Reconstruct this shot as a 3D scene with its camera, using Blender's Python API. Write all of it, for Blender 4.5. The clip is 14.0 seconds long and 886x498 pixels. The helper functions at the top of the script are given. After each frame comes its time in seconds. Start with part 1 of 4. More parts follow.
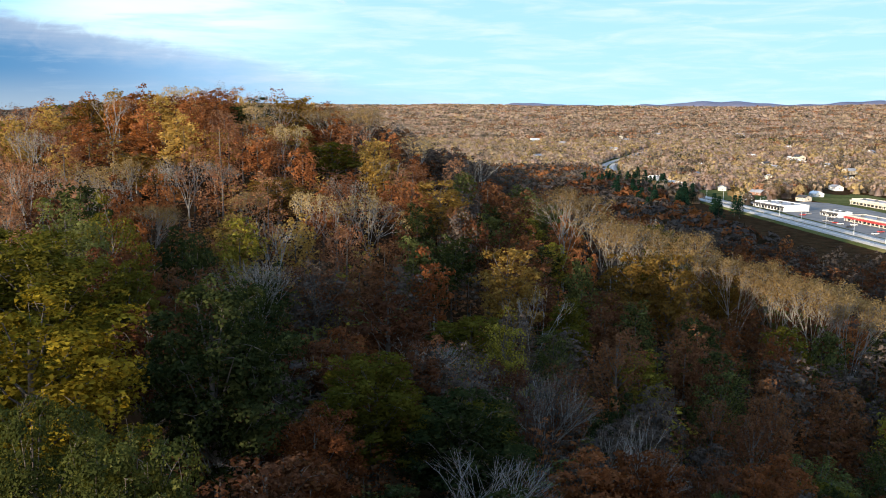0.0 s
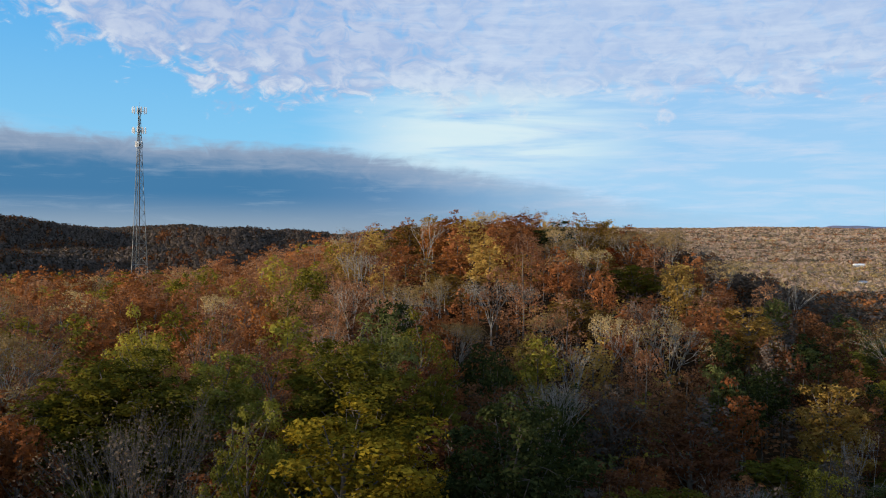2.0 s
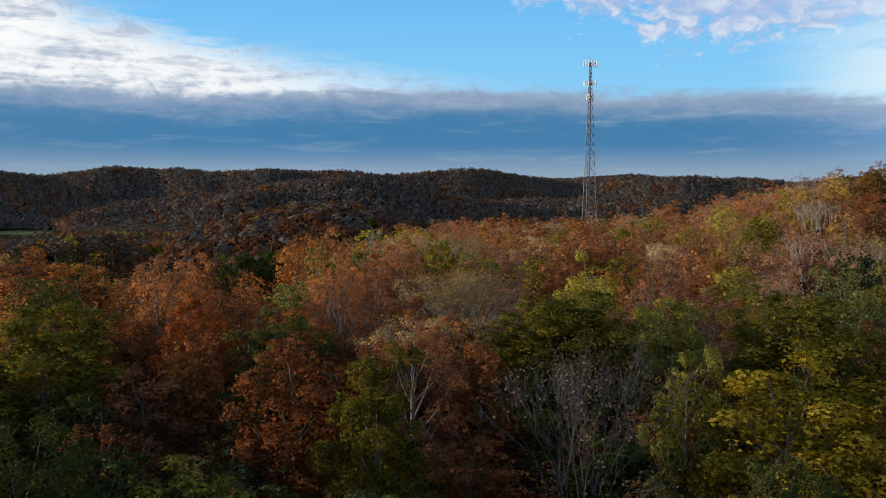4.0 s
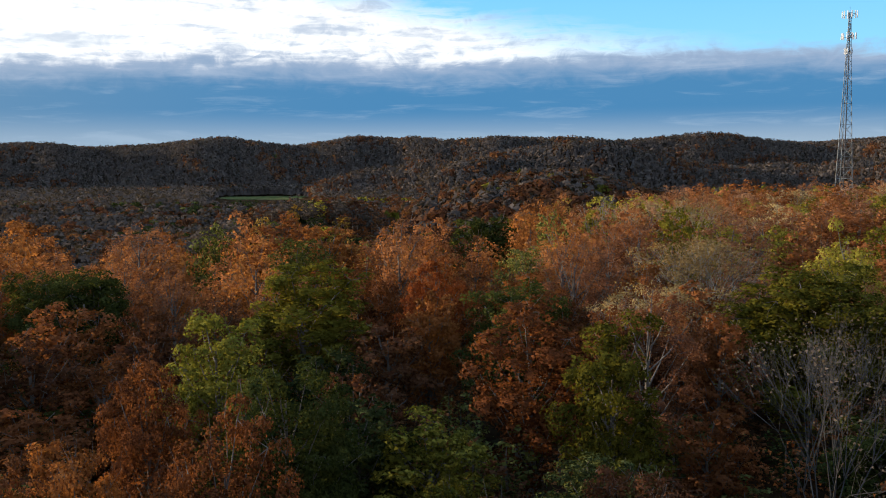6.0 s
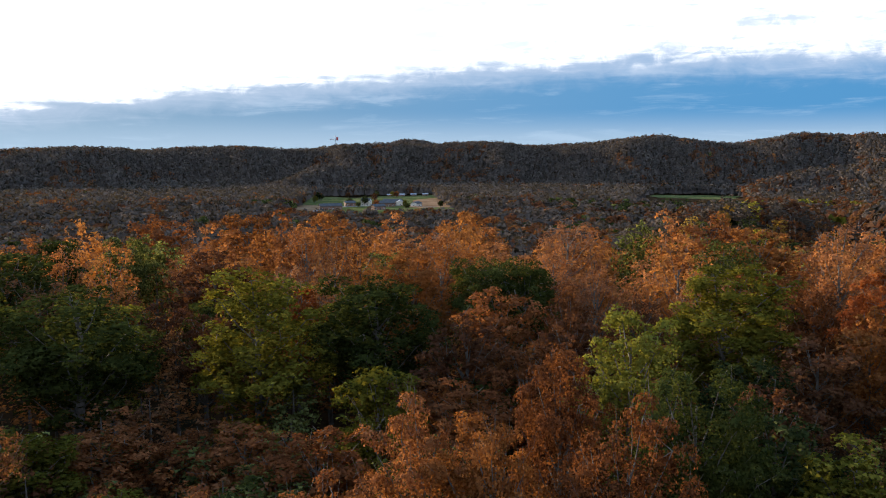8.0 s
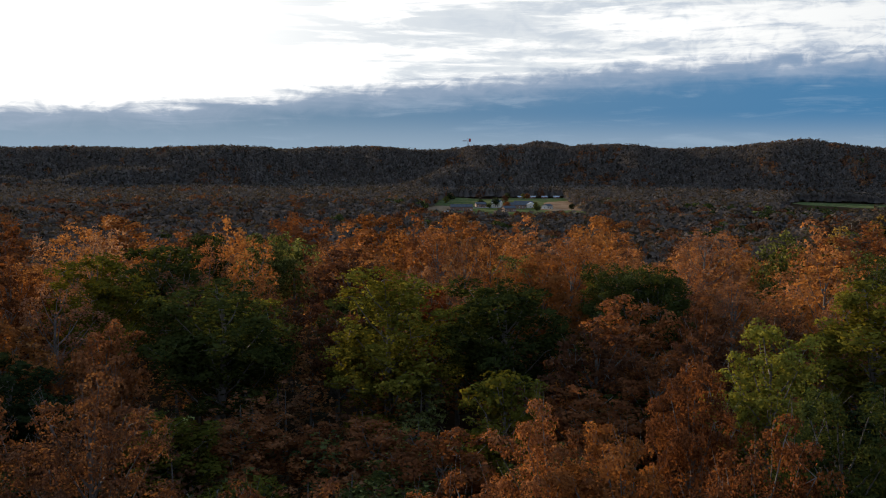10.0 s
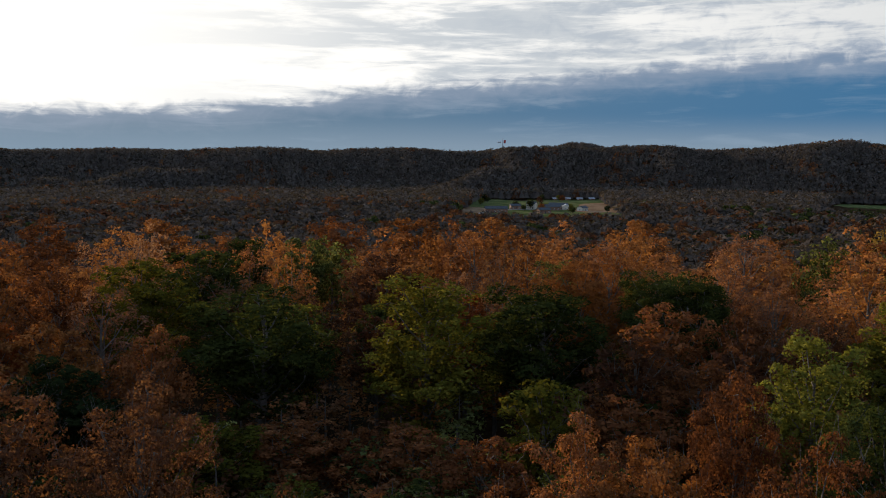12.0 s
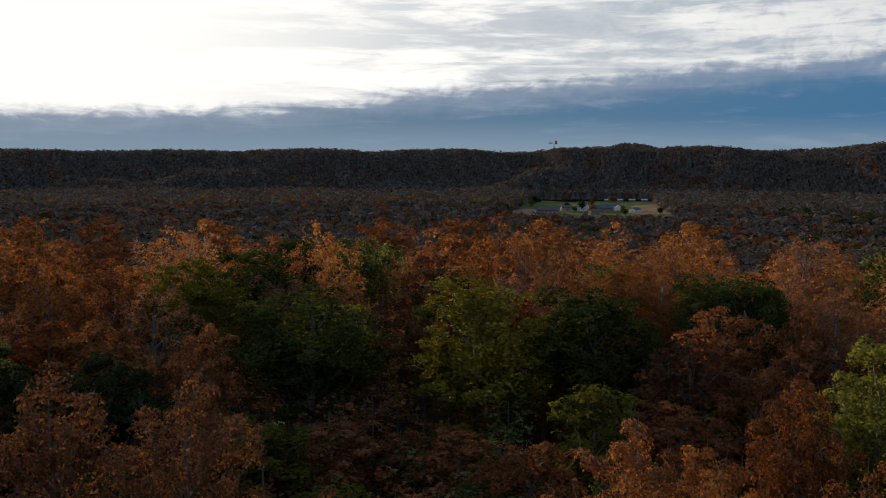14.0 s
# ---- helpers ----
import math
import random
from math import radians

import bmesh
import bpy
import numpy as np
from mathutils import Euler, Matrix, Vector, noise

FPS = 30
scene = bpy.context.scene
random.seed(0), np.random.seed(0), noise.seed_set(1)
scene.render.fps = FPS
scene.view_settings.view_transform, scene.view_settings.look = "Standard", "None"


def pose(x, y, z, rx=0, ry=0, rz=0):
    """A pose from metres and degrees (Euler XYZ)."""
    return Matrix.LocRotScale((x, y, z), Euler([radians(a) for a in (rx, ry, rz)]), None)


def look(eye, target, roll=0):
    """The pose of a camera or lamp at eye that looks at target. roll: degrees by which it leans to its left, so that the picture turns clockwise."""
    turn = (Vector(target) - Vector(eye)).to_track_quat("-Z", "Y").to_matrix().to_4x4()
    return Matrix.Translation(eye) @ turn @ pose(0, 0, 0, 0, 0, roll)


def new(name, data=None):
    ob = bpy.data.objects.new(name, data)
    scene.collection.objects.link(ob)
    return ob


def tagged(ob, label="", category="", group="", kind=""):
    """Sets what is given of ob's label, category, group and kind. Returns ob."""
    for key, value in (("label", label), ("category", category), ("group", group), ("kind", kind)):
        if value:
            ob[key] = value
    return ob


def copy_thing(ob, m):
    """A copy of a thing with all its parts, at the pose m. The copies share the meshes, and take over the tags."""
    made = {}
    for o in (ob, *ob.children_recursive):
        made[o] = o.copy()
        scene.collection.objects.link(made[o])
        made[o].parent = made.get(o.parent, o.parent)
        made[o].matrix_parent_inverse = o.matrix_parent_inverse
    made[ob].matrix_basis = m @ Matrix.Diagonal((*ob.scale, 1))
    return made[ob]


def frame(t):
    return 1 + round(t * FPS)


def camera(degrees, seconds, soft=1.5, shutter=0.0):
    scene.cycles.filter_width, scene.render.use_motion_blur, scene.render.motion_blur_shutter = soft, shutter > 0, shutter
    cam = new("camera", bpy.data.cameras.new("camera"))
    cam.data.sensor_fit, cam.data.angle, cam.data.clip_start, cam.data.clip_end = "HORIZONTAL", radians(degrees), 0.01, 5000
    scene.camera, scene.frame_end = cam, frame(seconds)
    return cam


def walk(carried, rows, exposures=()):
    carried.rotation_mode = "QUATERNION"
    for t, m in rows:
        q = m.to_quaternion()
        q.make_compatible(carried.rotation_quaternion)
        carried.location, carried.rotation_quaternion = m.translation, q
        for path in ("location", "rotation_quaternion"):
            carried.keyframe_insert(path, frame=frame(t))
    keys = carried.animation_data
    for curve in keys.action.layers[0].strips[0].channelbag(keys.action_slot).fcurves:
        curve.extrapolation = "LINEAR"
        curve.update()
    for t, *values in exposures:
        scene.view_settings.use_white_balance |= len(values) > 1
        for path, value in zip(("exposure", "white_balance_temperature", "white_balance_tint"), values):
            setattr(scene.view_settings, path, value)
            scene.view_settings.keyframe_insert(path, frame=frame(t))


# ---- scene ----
EYE = 72.0                      # the camera hovers 72 m over the valley floor, 11 m over the ridge's treetops
cam = camera(55.4, 14.0, soft=1.0)
walk(cam, [
    (0, pose(-0.00, -0.00, EYE + -0.00, 81.34, -0.46, 0.00)),
    (0.5, pose(-0.00, -0.02, EYE + -0.02, 81.21, -0.44, 7.99)),
    (1, pose(-0.10, 0.04, EYE + -0.07, 82.21, -0.49, 13.70)),
    (1.5, pose(-0.17, 0.26, EYE + -0.03, 88.77, -0.54, 13.75)),
    (2, pose(-0.29, 0.44, EYE + -0.09, 89.48, -0.54, 20.07)),
    (2.5, pose(-0.49, 0.69, EYE + -0.13, 89.32, -0.22, 40.46)),
    (2.7, pose(-0.53, 0.70, EYE + -0.15, 89.35, -0.21, 42.93)),
    (4.8, pose(0.30, 0.34, EYE + -0.47, 83.59, 0.39, 54.99)),
    (5, pose(0.31, 0.23, EYE + -0.46, 83.58, 0.44, 56.57)),
    (5.5, pose(0.42, -0.06, EYE + -0.43, 83.60, 0.41, 57.63)),
    (6, pose(0.17, -0.17, EYE + -0.45, 83.67, 0.43, 65.17)),
    (6.5, pose(-0.10, -0.02, EYE + -0.47, 83.68, 0.44, 75.22)),
    (7, pose(0.03, 0.12, EYE + -0.46, 83.69, 0.46, 78.68)),
    (7.5, pose(0.32, 0.26, EYE + -0.41, 83.71, 0.32, 91.03)),
    (8, pose(0.24, 0.31, EYE + -0.43, 83.72, 0.27, 93.80)),
    (8.5, pose(0.21, 0.28, EYE + -0.43, 83.76, 0.16, 100.72)),
    (9, pose(0.28, 0.16, EYE + -0.40, 83.79, 0.10, 101.68)),
    (9.2, pose(0.21, 0.09, EYE + -0.36, 83.74, -0.13, 101.87)),
    (11.3, pose(0.57, 0.21, EYE + 0.10, 83.93, -0.25, 104.20)),
    (11.5, pose(0.69, -0.18, EYE + 0.22, 83.87, -0.34, 104.53)),
    (12, pose(0.66, -0.21, EYE + 0.37, 83.88, -0.38, 105.00)),
    (12.5, pose(0.44, -0.24, EYE + 0.34, 83.88, -0.35, 105.43)),
    (13, pose(0.19, -0.27, EYE + 0.28, 83.93, -0.33, 105.79)),
    (13.5, pose(-0.09, -0.29, EYE + 0.27, 83.92, -0.34, 106.13)),
    (14, pose(-0.29, -0.39, EYE + 0.24, 83.94, -0.34, 108.42)),
], exposures=[(0, 0.82), (1.0, 0.80), (1.5, 0.72), (2, 0.28), (2.5, 0.10), (5, 0.55), (6.5, 0.75), (7.5, 1.05), (9, 0.62), (11.5, 0.05), (14, -0.05)])

# ---- sun and sky ----
SUN_AZ, SUN_EL = 137.0, 9.4     # degrees, counted to the left of +Y

sun = new("sun", bpy.data.lights.new("sun", "SUN"))
sun.data.energy, sun.data.angle, sun.data.color = 5.0, radians(0.6), (1.0, 0.82, 0.60)
a, e = radians(SUN_AZ), radians(SUN_EL)
sun.matrix_world = look((-math.sin(a) * math.cos(e) * 100, math.cos(a) * math.cos(e) * 100, EYE + math.sin(e) * 100), (0, 0, EYE))


class Nodes:
    """Short hand for node trees."""

    def __init__(self, tree):
        self.tree = tree
        tree.nodes.clear()

    def add(self, kind, **props):
        n = self.tree.nodes.new(kind)
        for key, value in props.items():
            setattr(n, key, value)
        return n

    def wire(self, value, socket):
        if isinstance(value, bpy.types.NodeSocket):
            self.tree.links.new(value, socket)
        else:
            socket.default_value = value

    def math(self, op, a, b=0.0, c=0.0):
        n = self.add("ShaderNodeMath", operation=op)
        for s, v in zip(n.inputs, (a, b, c)):
            self.wire(v, s)
        return n.outputs[0]

    def smooth(self, v, lo, hi, to_lo=0.0, to_hi=1.0):
        n = self.add("ShaderNodeMapRange", interpolation_type="SMOOTHSTEP")
        for s, x in zip(n.inputs, (v, lo, hi, to_lo, to_hi)):
            self.wire(x, s)
        return n.outputs[0]

    def mix(self, f, a, b, blend="MIX"):
        n = self.add("ShaderNodeMix", data_type="RGBA", blend_type=blend)
        self.wire(f, n.inputs["Factor"])
        for s, v in ((n.inputs[6], a), (n.inputs[7], b)):
            self.wire(v if isinstance(v, bpy.types.NodeSocket) else (*v, 1.0), s)
        return n.outputs[2]

    def noise(self, vector, scale, detail=4.0, rough=0.55, distortion=0.0):
        n = self.add("ShaderNodeTexNoise")
        if vector is not None:
            self.tree.links.new(vector, n.inputs["Vector"])
        for key, v in (("Scale", scale), ("Detail", detail), ("Roughness", rough), ("Distortion", distortion)):
            n.inputs[key].default_value = v
        return n.outputs[0]

    def curve(self, v, lo, hi, points):
        """A value that follows the points (at, value) along v."""
        m = self.add("ShaderNodeMapRange")
        for s, x in zip(m.inputs, (v, lo, hi, 0.0, 1.0)):
            self.wire(x, s)
        top = max(p[1] for p in points)
        ramp = self.add("ShaderNodeValToRGB")
        els = ramp.color_ramp.elements
        while len(els) < len(points):
            els.new(0.5)
        for el, (at, value) in zip(els, points):
            el.position = (at - lo) / (hi - lo)
            el.color = (value / top,) * 3 + (1,)
        self.tree.links.new(m.outputs[0], ramp.inputs[0])
        return self.math("MULTIPLY", ramp.outputs[0], top)


def build_sky():
    world = bpy.data.worlds.new("sky")
    scene.world = world
    world.use_nodes = True
    n = Nodes(world.node_tree)
    co = n.add("ShaderNodeTexCoord").outputs["Generated"]
    sep = n.add("ShaderNodeSeparateXYZ")
    n.tree.links.new(co, sep.inputs[0])
    x, y, z = sep.outputs
    az = n.math("MULTIPLY", n.math("ARCTAN2", n.math("MULTIPLY", x, -1.0), y), 57.2958)
    el = n.math("MULTIPLY", n.math("ARCSINE", z), 57.2958)
    # cloud sheets seen from below: wide along the horizon, thin in height
    flat = n.add("ShaderNodeCombineXYZ")
    n.wire(n.math("MULTIPLY", az, 0.035), flat.inputs[0])
    n.wire(n.math("MULTIPLY", el, 0.28), flat.inputs[1])
    puff = n.add("ShaderNodeCombineXYZ")
    n.wire(n.math("MULTIPLY", az, 0.16), puff.inputs[0])
    n.wire(n.math("MULTIPLY", el, 0.27), puff.inputs[1])
    streaks = n.noise(flat.outputs[0], 1.6, 6.0, 0.55, 0.6)
    wisps = n.noise(flat.outputs[0], 4.2, 7.0, 0.62, 0.4)
    puffs = n.noise(puff.outputs[0], 1.5, 8.0, 0.62, 0.3)
    billow = n.noise(puff.outputs[0], 2.8, 6.0, 0.6, 0.2)
    cells = n.noise(puff.outputs[0], 3.6, 7.0, 0.58, 0.9)

    sky = n.add("ShaderNodeTexSky", sky_type="NISHITA", sun_disc=False, sun_elevation=radians(SUN_EL + 6),
                sun_rotation=radians(-SUN_AZ), air_density=1.0, dust_density=0.3, ozone_density=2.0)
    clear = n.mix(1.0, sky.outputs[0], (0.085, 0.100, 0.125), "MULTIPLY")
    blue = n.mix(n.smooth(el, 0.0, 22.0), (0.32, 0.74, 1.04), (0.055, 0.42, 0.97))
    clear = n.mix(0.9, clear, blue)

    # high sheet of cloud away from the sun
    rim = n.curve(az, -40.0, 180.0, [(-39, 10.5), (12, 9.2), (31, 9.0), (38, 10.4), (46, 13.0), (52, 15.5), (62, 24.0), (179, 40.0)])
    depth = n.math("SUBTRACT", n.math("MULTIPLY_ADD", n.math("SUBTRACT", puffs, 0.5), 9.0, n.math("MULTIPLY_ADD", n.math("SUBTRACT", cells, 0.5), 5.0, el)), rim)
    sheet = n.math("MULTIPLY", n.smooth(depth, -0.5, 1.1), n.smooth(az, 60.0, 52.0))
    sheet = n.math("MULTIPLY", sheet, n.smooth(cells, 0.28, 0.52, 0.35, 0.96))
    tint = n.mix(n.smooth(n.math("MULTIPLY_ADD", cells, 0.6, n.math("MULTIPLY", billow, 0.4)), 0.44, 0.62), (0.40, 0.53, 0.80), (0.76, 0.83, 0.94))
    tint = n.mix(n.smooth(depth, 0.4, 4.5, 0.0, 0.65), tint, (0.45, 0.56, 0.82))
    out = n.mix(sheet, clear, tint)
    # thin white veil low over the far valley
    veil = n.math("MULTIPLY", n.smooth(wisps, 0.40, 0.72), n.smooth(az, 34.0, 18.0))
    out = n.mix(n.smooth(az, 30.0, 12.0, 0.0, 0.45), out, (0.52, 0.70, 0.97))
    out = n.mix(n.math("MULTIPLY", veil, 0.6), out, (0.68, 0.80, 0.98))
    patch = n.math("MULTIPLY", n.smooth(az, 4.0, 14.0), n.smooth(az, 30.0, 20.0))
    patch = n.math("MULTIPLY", patch, n.math("MULTIPLY", n.smooth(el, 3.0, 6.5), n.smooth(el, 12.0, 7.5)))
    out = n.mix(n.math("MULTIPLY", n.math("MULTIPLY", patch, 0.85), n.smooth(streaks, 0.30, 0.55)), out, (0.80, 0.97, 1.0))

    # bright white cloud towards the sun
    lift = n.curve(az, -40.0, 180.0, [(8, 3.0), (34, 5.4), (44, 6.4), (53, 7.6), (60, 8.3), (68, 9.9), (73, 10.8), (80, 15.0), (90, 30.0), (179, 40.0)])
    ragged = n.math("ADD", el, n.math("MULTIPLY_ADD", n.math("SUBTRACT", wisps, 0.5), 4.6, n.math("MULTIPLY", n.math("SUBTRACT", cells, 0.5), 1.6)))
    white = n.math("MULTIPLY", n.smooth(n.math("SUBTRACT", lift, ragged), -1.2, 1.6), n.smooth(az, 38.0, 66.0))
    grey = n.mix(n.smooth(n.math("MULTIPLY_ADD", wisps, 0.6, n.math("MULTIPLY", cells, 0.4)), 0.38, 0.56), (0.50, 0.58, 0.70), (0.97, 0.99, 1.0))
    near = n.smooth(az, 70.0, 112.0)
    grey = n.mix(near, grey, n.mix(n.math("MULTIPLY", n.smooth(n.math("MULTIPLY_ADD", streaks, 0.55, n.math("MULTIPLY", wisps, 0.45)), 0.57, 0.43), n.smooth(az, 130.0, 100.0)), (1.45, 1.42, 1.36), (0.74, 0.80, 0.86)))
    out = n.mix(white, out, grey)

    # dark bank of cloud along the horizon
    edge = n.curve(az, -40.0, 180.0, [(-6, 1.0), (4, 2.2), (14, 4.2), (27, 6.2), (36, 6.4), (50, 6.8), (68, 6.3), (80, 6.7), (90, 6.2), (100, 5.4), (108, 4.8), (115, 4.1), (122, 3.4), (136, 2.9), (179, 2.5)])
    rough = n.math("ADD", el, n.math("MULTIPLY", n.math("SUBTRACT", n.math("MULTIPLY_ADD", cells, 0.45, n.math("MULTIPLY", wisps, 0.55)), 0.5), 3.0))
    bank = n.math("MULTIPLY", n.smooth(n.math("SUBTRACT", edge, rough), -0.35, 0.75), n.smooth(az, 2.0, 26.0, 0.15, 1.0))
    dark = n.mix(n.smooth(az, 66.0, 134.0), (0.066, 0.222, 0.43), (0.20, 0.30, 0.40))
    dark = n.mix(n.smooth(az, 34.0, 10.0), dark, (0.22, 0.38, 0.62))
    dark = n.mix(n.smooth(el, 3.2, 0.4), dark, (0.30, 0.41, 0.53))
    dark = n.mix(n.math("MULTIPLY", n.smooth(wisps, 0.52, 0.74), 0.28), dark, (0.42, 0.54, 0.68))
    dark = n.mix(n.math("MULTIPLY", n.smooth(n.math("SUBTRACT", edge, rough), 2.4, 0.1), 0.75), dark, (0.42, 0.49, 0.62))
    out = n.mix(bank, out, dark)
    # below the horizon: the shade of distant land
    out = n.mix(n.smooth(el, 0.2, -1.5), out, (0.10, 0.09, 0.08))

    bg = n.add("ShaderNodeBackground")
    n.wire(out, bg.inputs[0])
    bg.inputs[1].default_value = 0.75
    n.tree.links.new(bg.outputs[0], n.add("ShaderNodeOutputWorld").inputs[0])


build_sky()


# ---- materials ----
def surface(name, low, high, scale, rough=0.8, metal=0.0, bump=0.0, spots=None):
    """A plain opaque surface whose colour wanders between two tones at two sizes."""
    mat = bpy.data.materials.new(name)
    mat.use_nodes = True
    n = Nodes(mat.node_tree)
    geo = n.add("ShaderNodeNewGeometry").outputs["Position"]
    broad, fine = n.noise(geo, scale, 5.0), n.noise(geo, scale * 9.0, 4.0)
    mixv = n.smooth(n.math("MULTIPLY_ADD", broad, 0.65, n.math("MULTIPLY", fine, 0.35)), 0.33, 0.67)
    col = n.mix(mixv, low, high)
    if spots:
        col = n.mix(n.smooth(n.noise(geo, scale * 2.7, 3.0), 0.56, 0.68), col, spots)
    b = n.add("ShaderNodeBsdfPrincipled")
    n.wire(col, b.inputs["Base Color"])
    n.wire(n.math("MULTIPLY_ADD", fine, 0.2, rough - 0.1), b.inputs["Roughness"])
    b.inputs["Metallic"].default_value = metal
    if bump:
        h = n.add("ShaderNodeBump")
        h.inputs["Strength"].default_value, h.inputs["Distance"].default_value = 0.6, bump
        n.wire(fine, h.inputs["Height"])
        n.tree.links.new(h.outputs[0], b.inputs["Normal"])
    n.tree.links.new(b.outputs[0], n.add("ShaderNodeOutputMaterial").inputs[0])
    return mat


def foliage(name, dark, main, light, thin=0.38):
    """Leaves: colour varies leaf by leaf, branch by branch and tree by tree; light passes through them."""
    dark, main, light = [c * 0.68 for c in dark], [c * 0.80 for c in main], [c * 0.95 for c in light]
    mat = bpy.data.materials.new(name)
    mat.use_nodes = True
    n = Nodes(mat.node_tree)
    info = n.add("ShaderNodeObjectInfo")
    tree_tint = n.math("ADD", n.add("ShaderNodeAttribute", attribute_name="tint").outputs["Fac"], n.math("MULTIPLY", info.outputs["Random"], 0.6))
    geo = n.add("ShaderNodeNewGeometry")
    patch = n.noise(geo.outputs["Position"], 0.55, 3.0)
    f = n.math("MULTIPLY_ADD", geo.outputs["Random Per Island"], 0.34, n.math("MULTIPLY_ADD", patch, 0.55, n.math("MULTIPLY_ADD", tree_tint, 0.55, -0.09)))
    col = n.mix(n.smooth(f, 0.15, 0.55), dark, main)
    col = n.mix(n.smooth(f, 0.55, 0.98), col, light)
    b = n.add("ShaderNodeBsdfPrincipled")
    n.wire(col, b.inputs["Base Color"])
    b.inputs["Roughness"].default_value = 0.5
    b.inputs["Specular IOR Level"].default_value = 0.0
    through_leaf = n.add("ShaderNodeBsdfTranslucent")
    n.wire(n.mix(1.0, col, (1.5, 1.35, 0.8), "MULTIPLY"), through_leaf.inputs[0])
    m = n.add("ShaderNodeMixShader")
    m.inputs[0].default_value = thin
    n.tree.links.new(b.outputs[0], m.inputs[1])
    n.tree.links.new(through_leaf.outputs[0], m.inputs[2])
    n.tree.links.new(m.outputs[0], n.add("ShaderNodeOutputMaterial").inputs[0])
    return mat


LEAF = {
    "rust": foliage("rust_leaves", (0.085, 0.031, 0.015), (0.205, 0.076, 0.030), (0.37, 0.155, 0.064)),
    "orange": foliage("orange_leaves", (0.115, 0.040, 0.014), (0.25, 0.093, 0.030), (0.39, 0.168, 0.056)),
    "maroon": foliage("maroon_leaves", (0.055, 0.022, 0.014), (0.120, 0.051, 0.027), (0.20, 0.098, 0.050)),
    "red": foliage("red_leaves", (0.11, 0.026, 0.011), (0.225, 0.060, 0.020), (0.36, 0.125, 0.038)),
    "pink": foliage("russet_leaves", (0.12, 0.050, 0.030), (0.24, 0.105, 0.058), (0.36, 0.19, 0.11)),
    "green": foliage("green_leaves", (0.022, 0.029, 0.009), (0.060, 0.070, 0.019), (0.28, 0.27, 0.085)),
    "darkgreen": foliage("dark_green_leaves", (0.016, 0.023, 0.010), (0.036, 0.047, 0.017), (0.14, 0.15, 0.050)),
    "lime": foliage("pale_green_leaves", (0.070, 0.066, 0.014), (0.170, 0.165, 0.030), (0.34, 0.31, 0.075)),
    "olive": foliage("olive_leaves", (0.048, 0.046, 0.009), (0.112, 0.102, 0.016), (0.31, 0.265, 0.046)),
    "gold": foliage("golden_leaves", (0.13, 0.090, 0.010), (0.33, 0.245, 0.027), (0.66, 0.53, 0.085)),
    "ochre": foliage("ochre_leaves", (0.115, 0.066, 0.017), (0.245, 0.150, 0.038), (0.43, 0.285, 0.085)),
    "tan": foliage("tan_leaves", (0.15, 0.098, 0.046), (0.31, 0.212, 0.098), (0.48, 0.355, 0.18)),
    "bare": foliage("withered_leaves", (0.07, 0.052, 0.04), (0.13, 0.098, 0.075), (0.20, 0.16, 0.125)),
    # straw, rose and brown: paled and greyed, distance haze put into the colour
    "straw": foliage("hazed_straw_leaves", (0.21, 0.145, 0.095), (0.34, 0.245, 0.165), (0.47, 0.36, 0.26)),
    "rose": foliage("hazed_brown_leaves", (0.20, 0.128, 0.100), (0.32, 0.212, 0.165), (0.44, 0.325, 0.265)),
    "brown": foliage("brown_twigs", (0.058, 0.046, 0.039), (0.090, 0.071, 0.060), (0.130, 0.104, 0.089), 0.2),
    "pine": foliage("pine_needles", (0.008, 0.024, 0.014), (0.016, 0.044, 0.026), (0.034, 0.075, 0.042), 0.1),
}
BARK = surface("bark", (0.055, 0.044, 0.036), (0.15, 0.125, 0.105), 1.1, 0.9)
# one bark in two tones: shade painted into near trees, sunlight into far ones
SHADED_BARK = surface("shaded_bark", (0.028, 0.025, 0.023), (0.066, 0.060, 0.055), 0.7, 0.95)
SUNNY_BARK = surface("sunlit_bark", (0.14, 0.125, 0.108), (0.32, 0.29, 0.25), 0.7, 0.9)
LITTER = surface("leaf_litter", (0.022, 0.013, 0.007), (0.060, 0.034, 0.017), 0.12, 0.95, bump=0.2, spots=(0.045, 0.040, 0.022))
GRASS = surface("mown_grass", (0.050, 0.062, 0.020), (0.125, 0.130, 0.048), 0.03, 0.95, spots=(0.16, 0.13, 0.06))
STUBBLE = surface("stubble", (0.16, 0.090, 0.050), (0.27, 0.17, 0.10), 0.04, 0.95)
for field in (GRASS, STUBBLE, LITTER):      # blades and litter scatter light and do not gloss
    for node in field.node_tree.nodes:
        if node.type == "BSDF_PRINCIPLED":
            node.inputs["Specular IOR Level"].default_value = 0.0
ASPHALT = surface("asphalt", (0.10, 0.10, 0.10), (0.19, 0.185, 0.175), 0.1, 0.9)
CONCRETE = surface("concrete", (0.27, 0.26, 0.245), (0.41, 0.395, 0.37), 0.15, 0.9)
WHITE = surface("white_paint", (0.66, 0.66, 0.64), (0.82, 0.81, 0.78), 0.2, 0.6)
CREAM = surface("cream_siding", (0.50, 0.44, 0.35), (0.66, 0.60, 0.50), 0.2, 0.7)
RED = surface("red_paint", (0.33, 0.030, 0.026), (0.48, 0.060, 0.050), 0.3, 0.5)
DARK = surface("dark_shingle", (0.030, 0.030, 0.034), (0.075, 0.072, 0.072), 0.5, 0.85)
GREY_ROOF = surface("grey_roof", (0.22, 0.22, 0.23), (0.38, 0.38, 0.39), 0.12, 0.8)
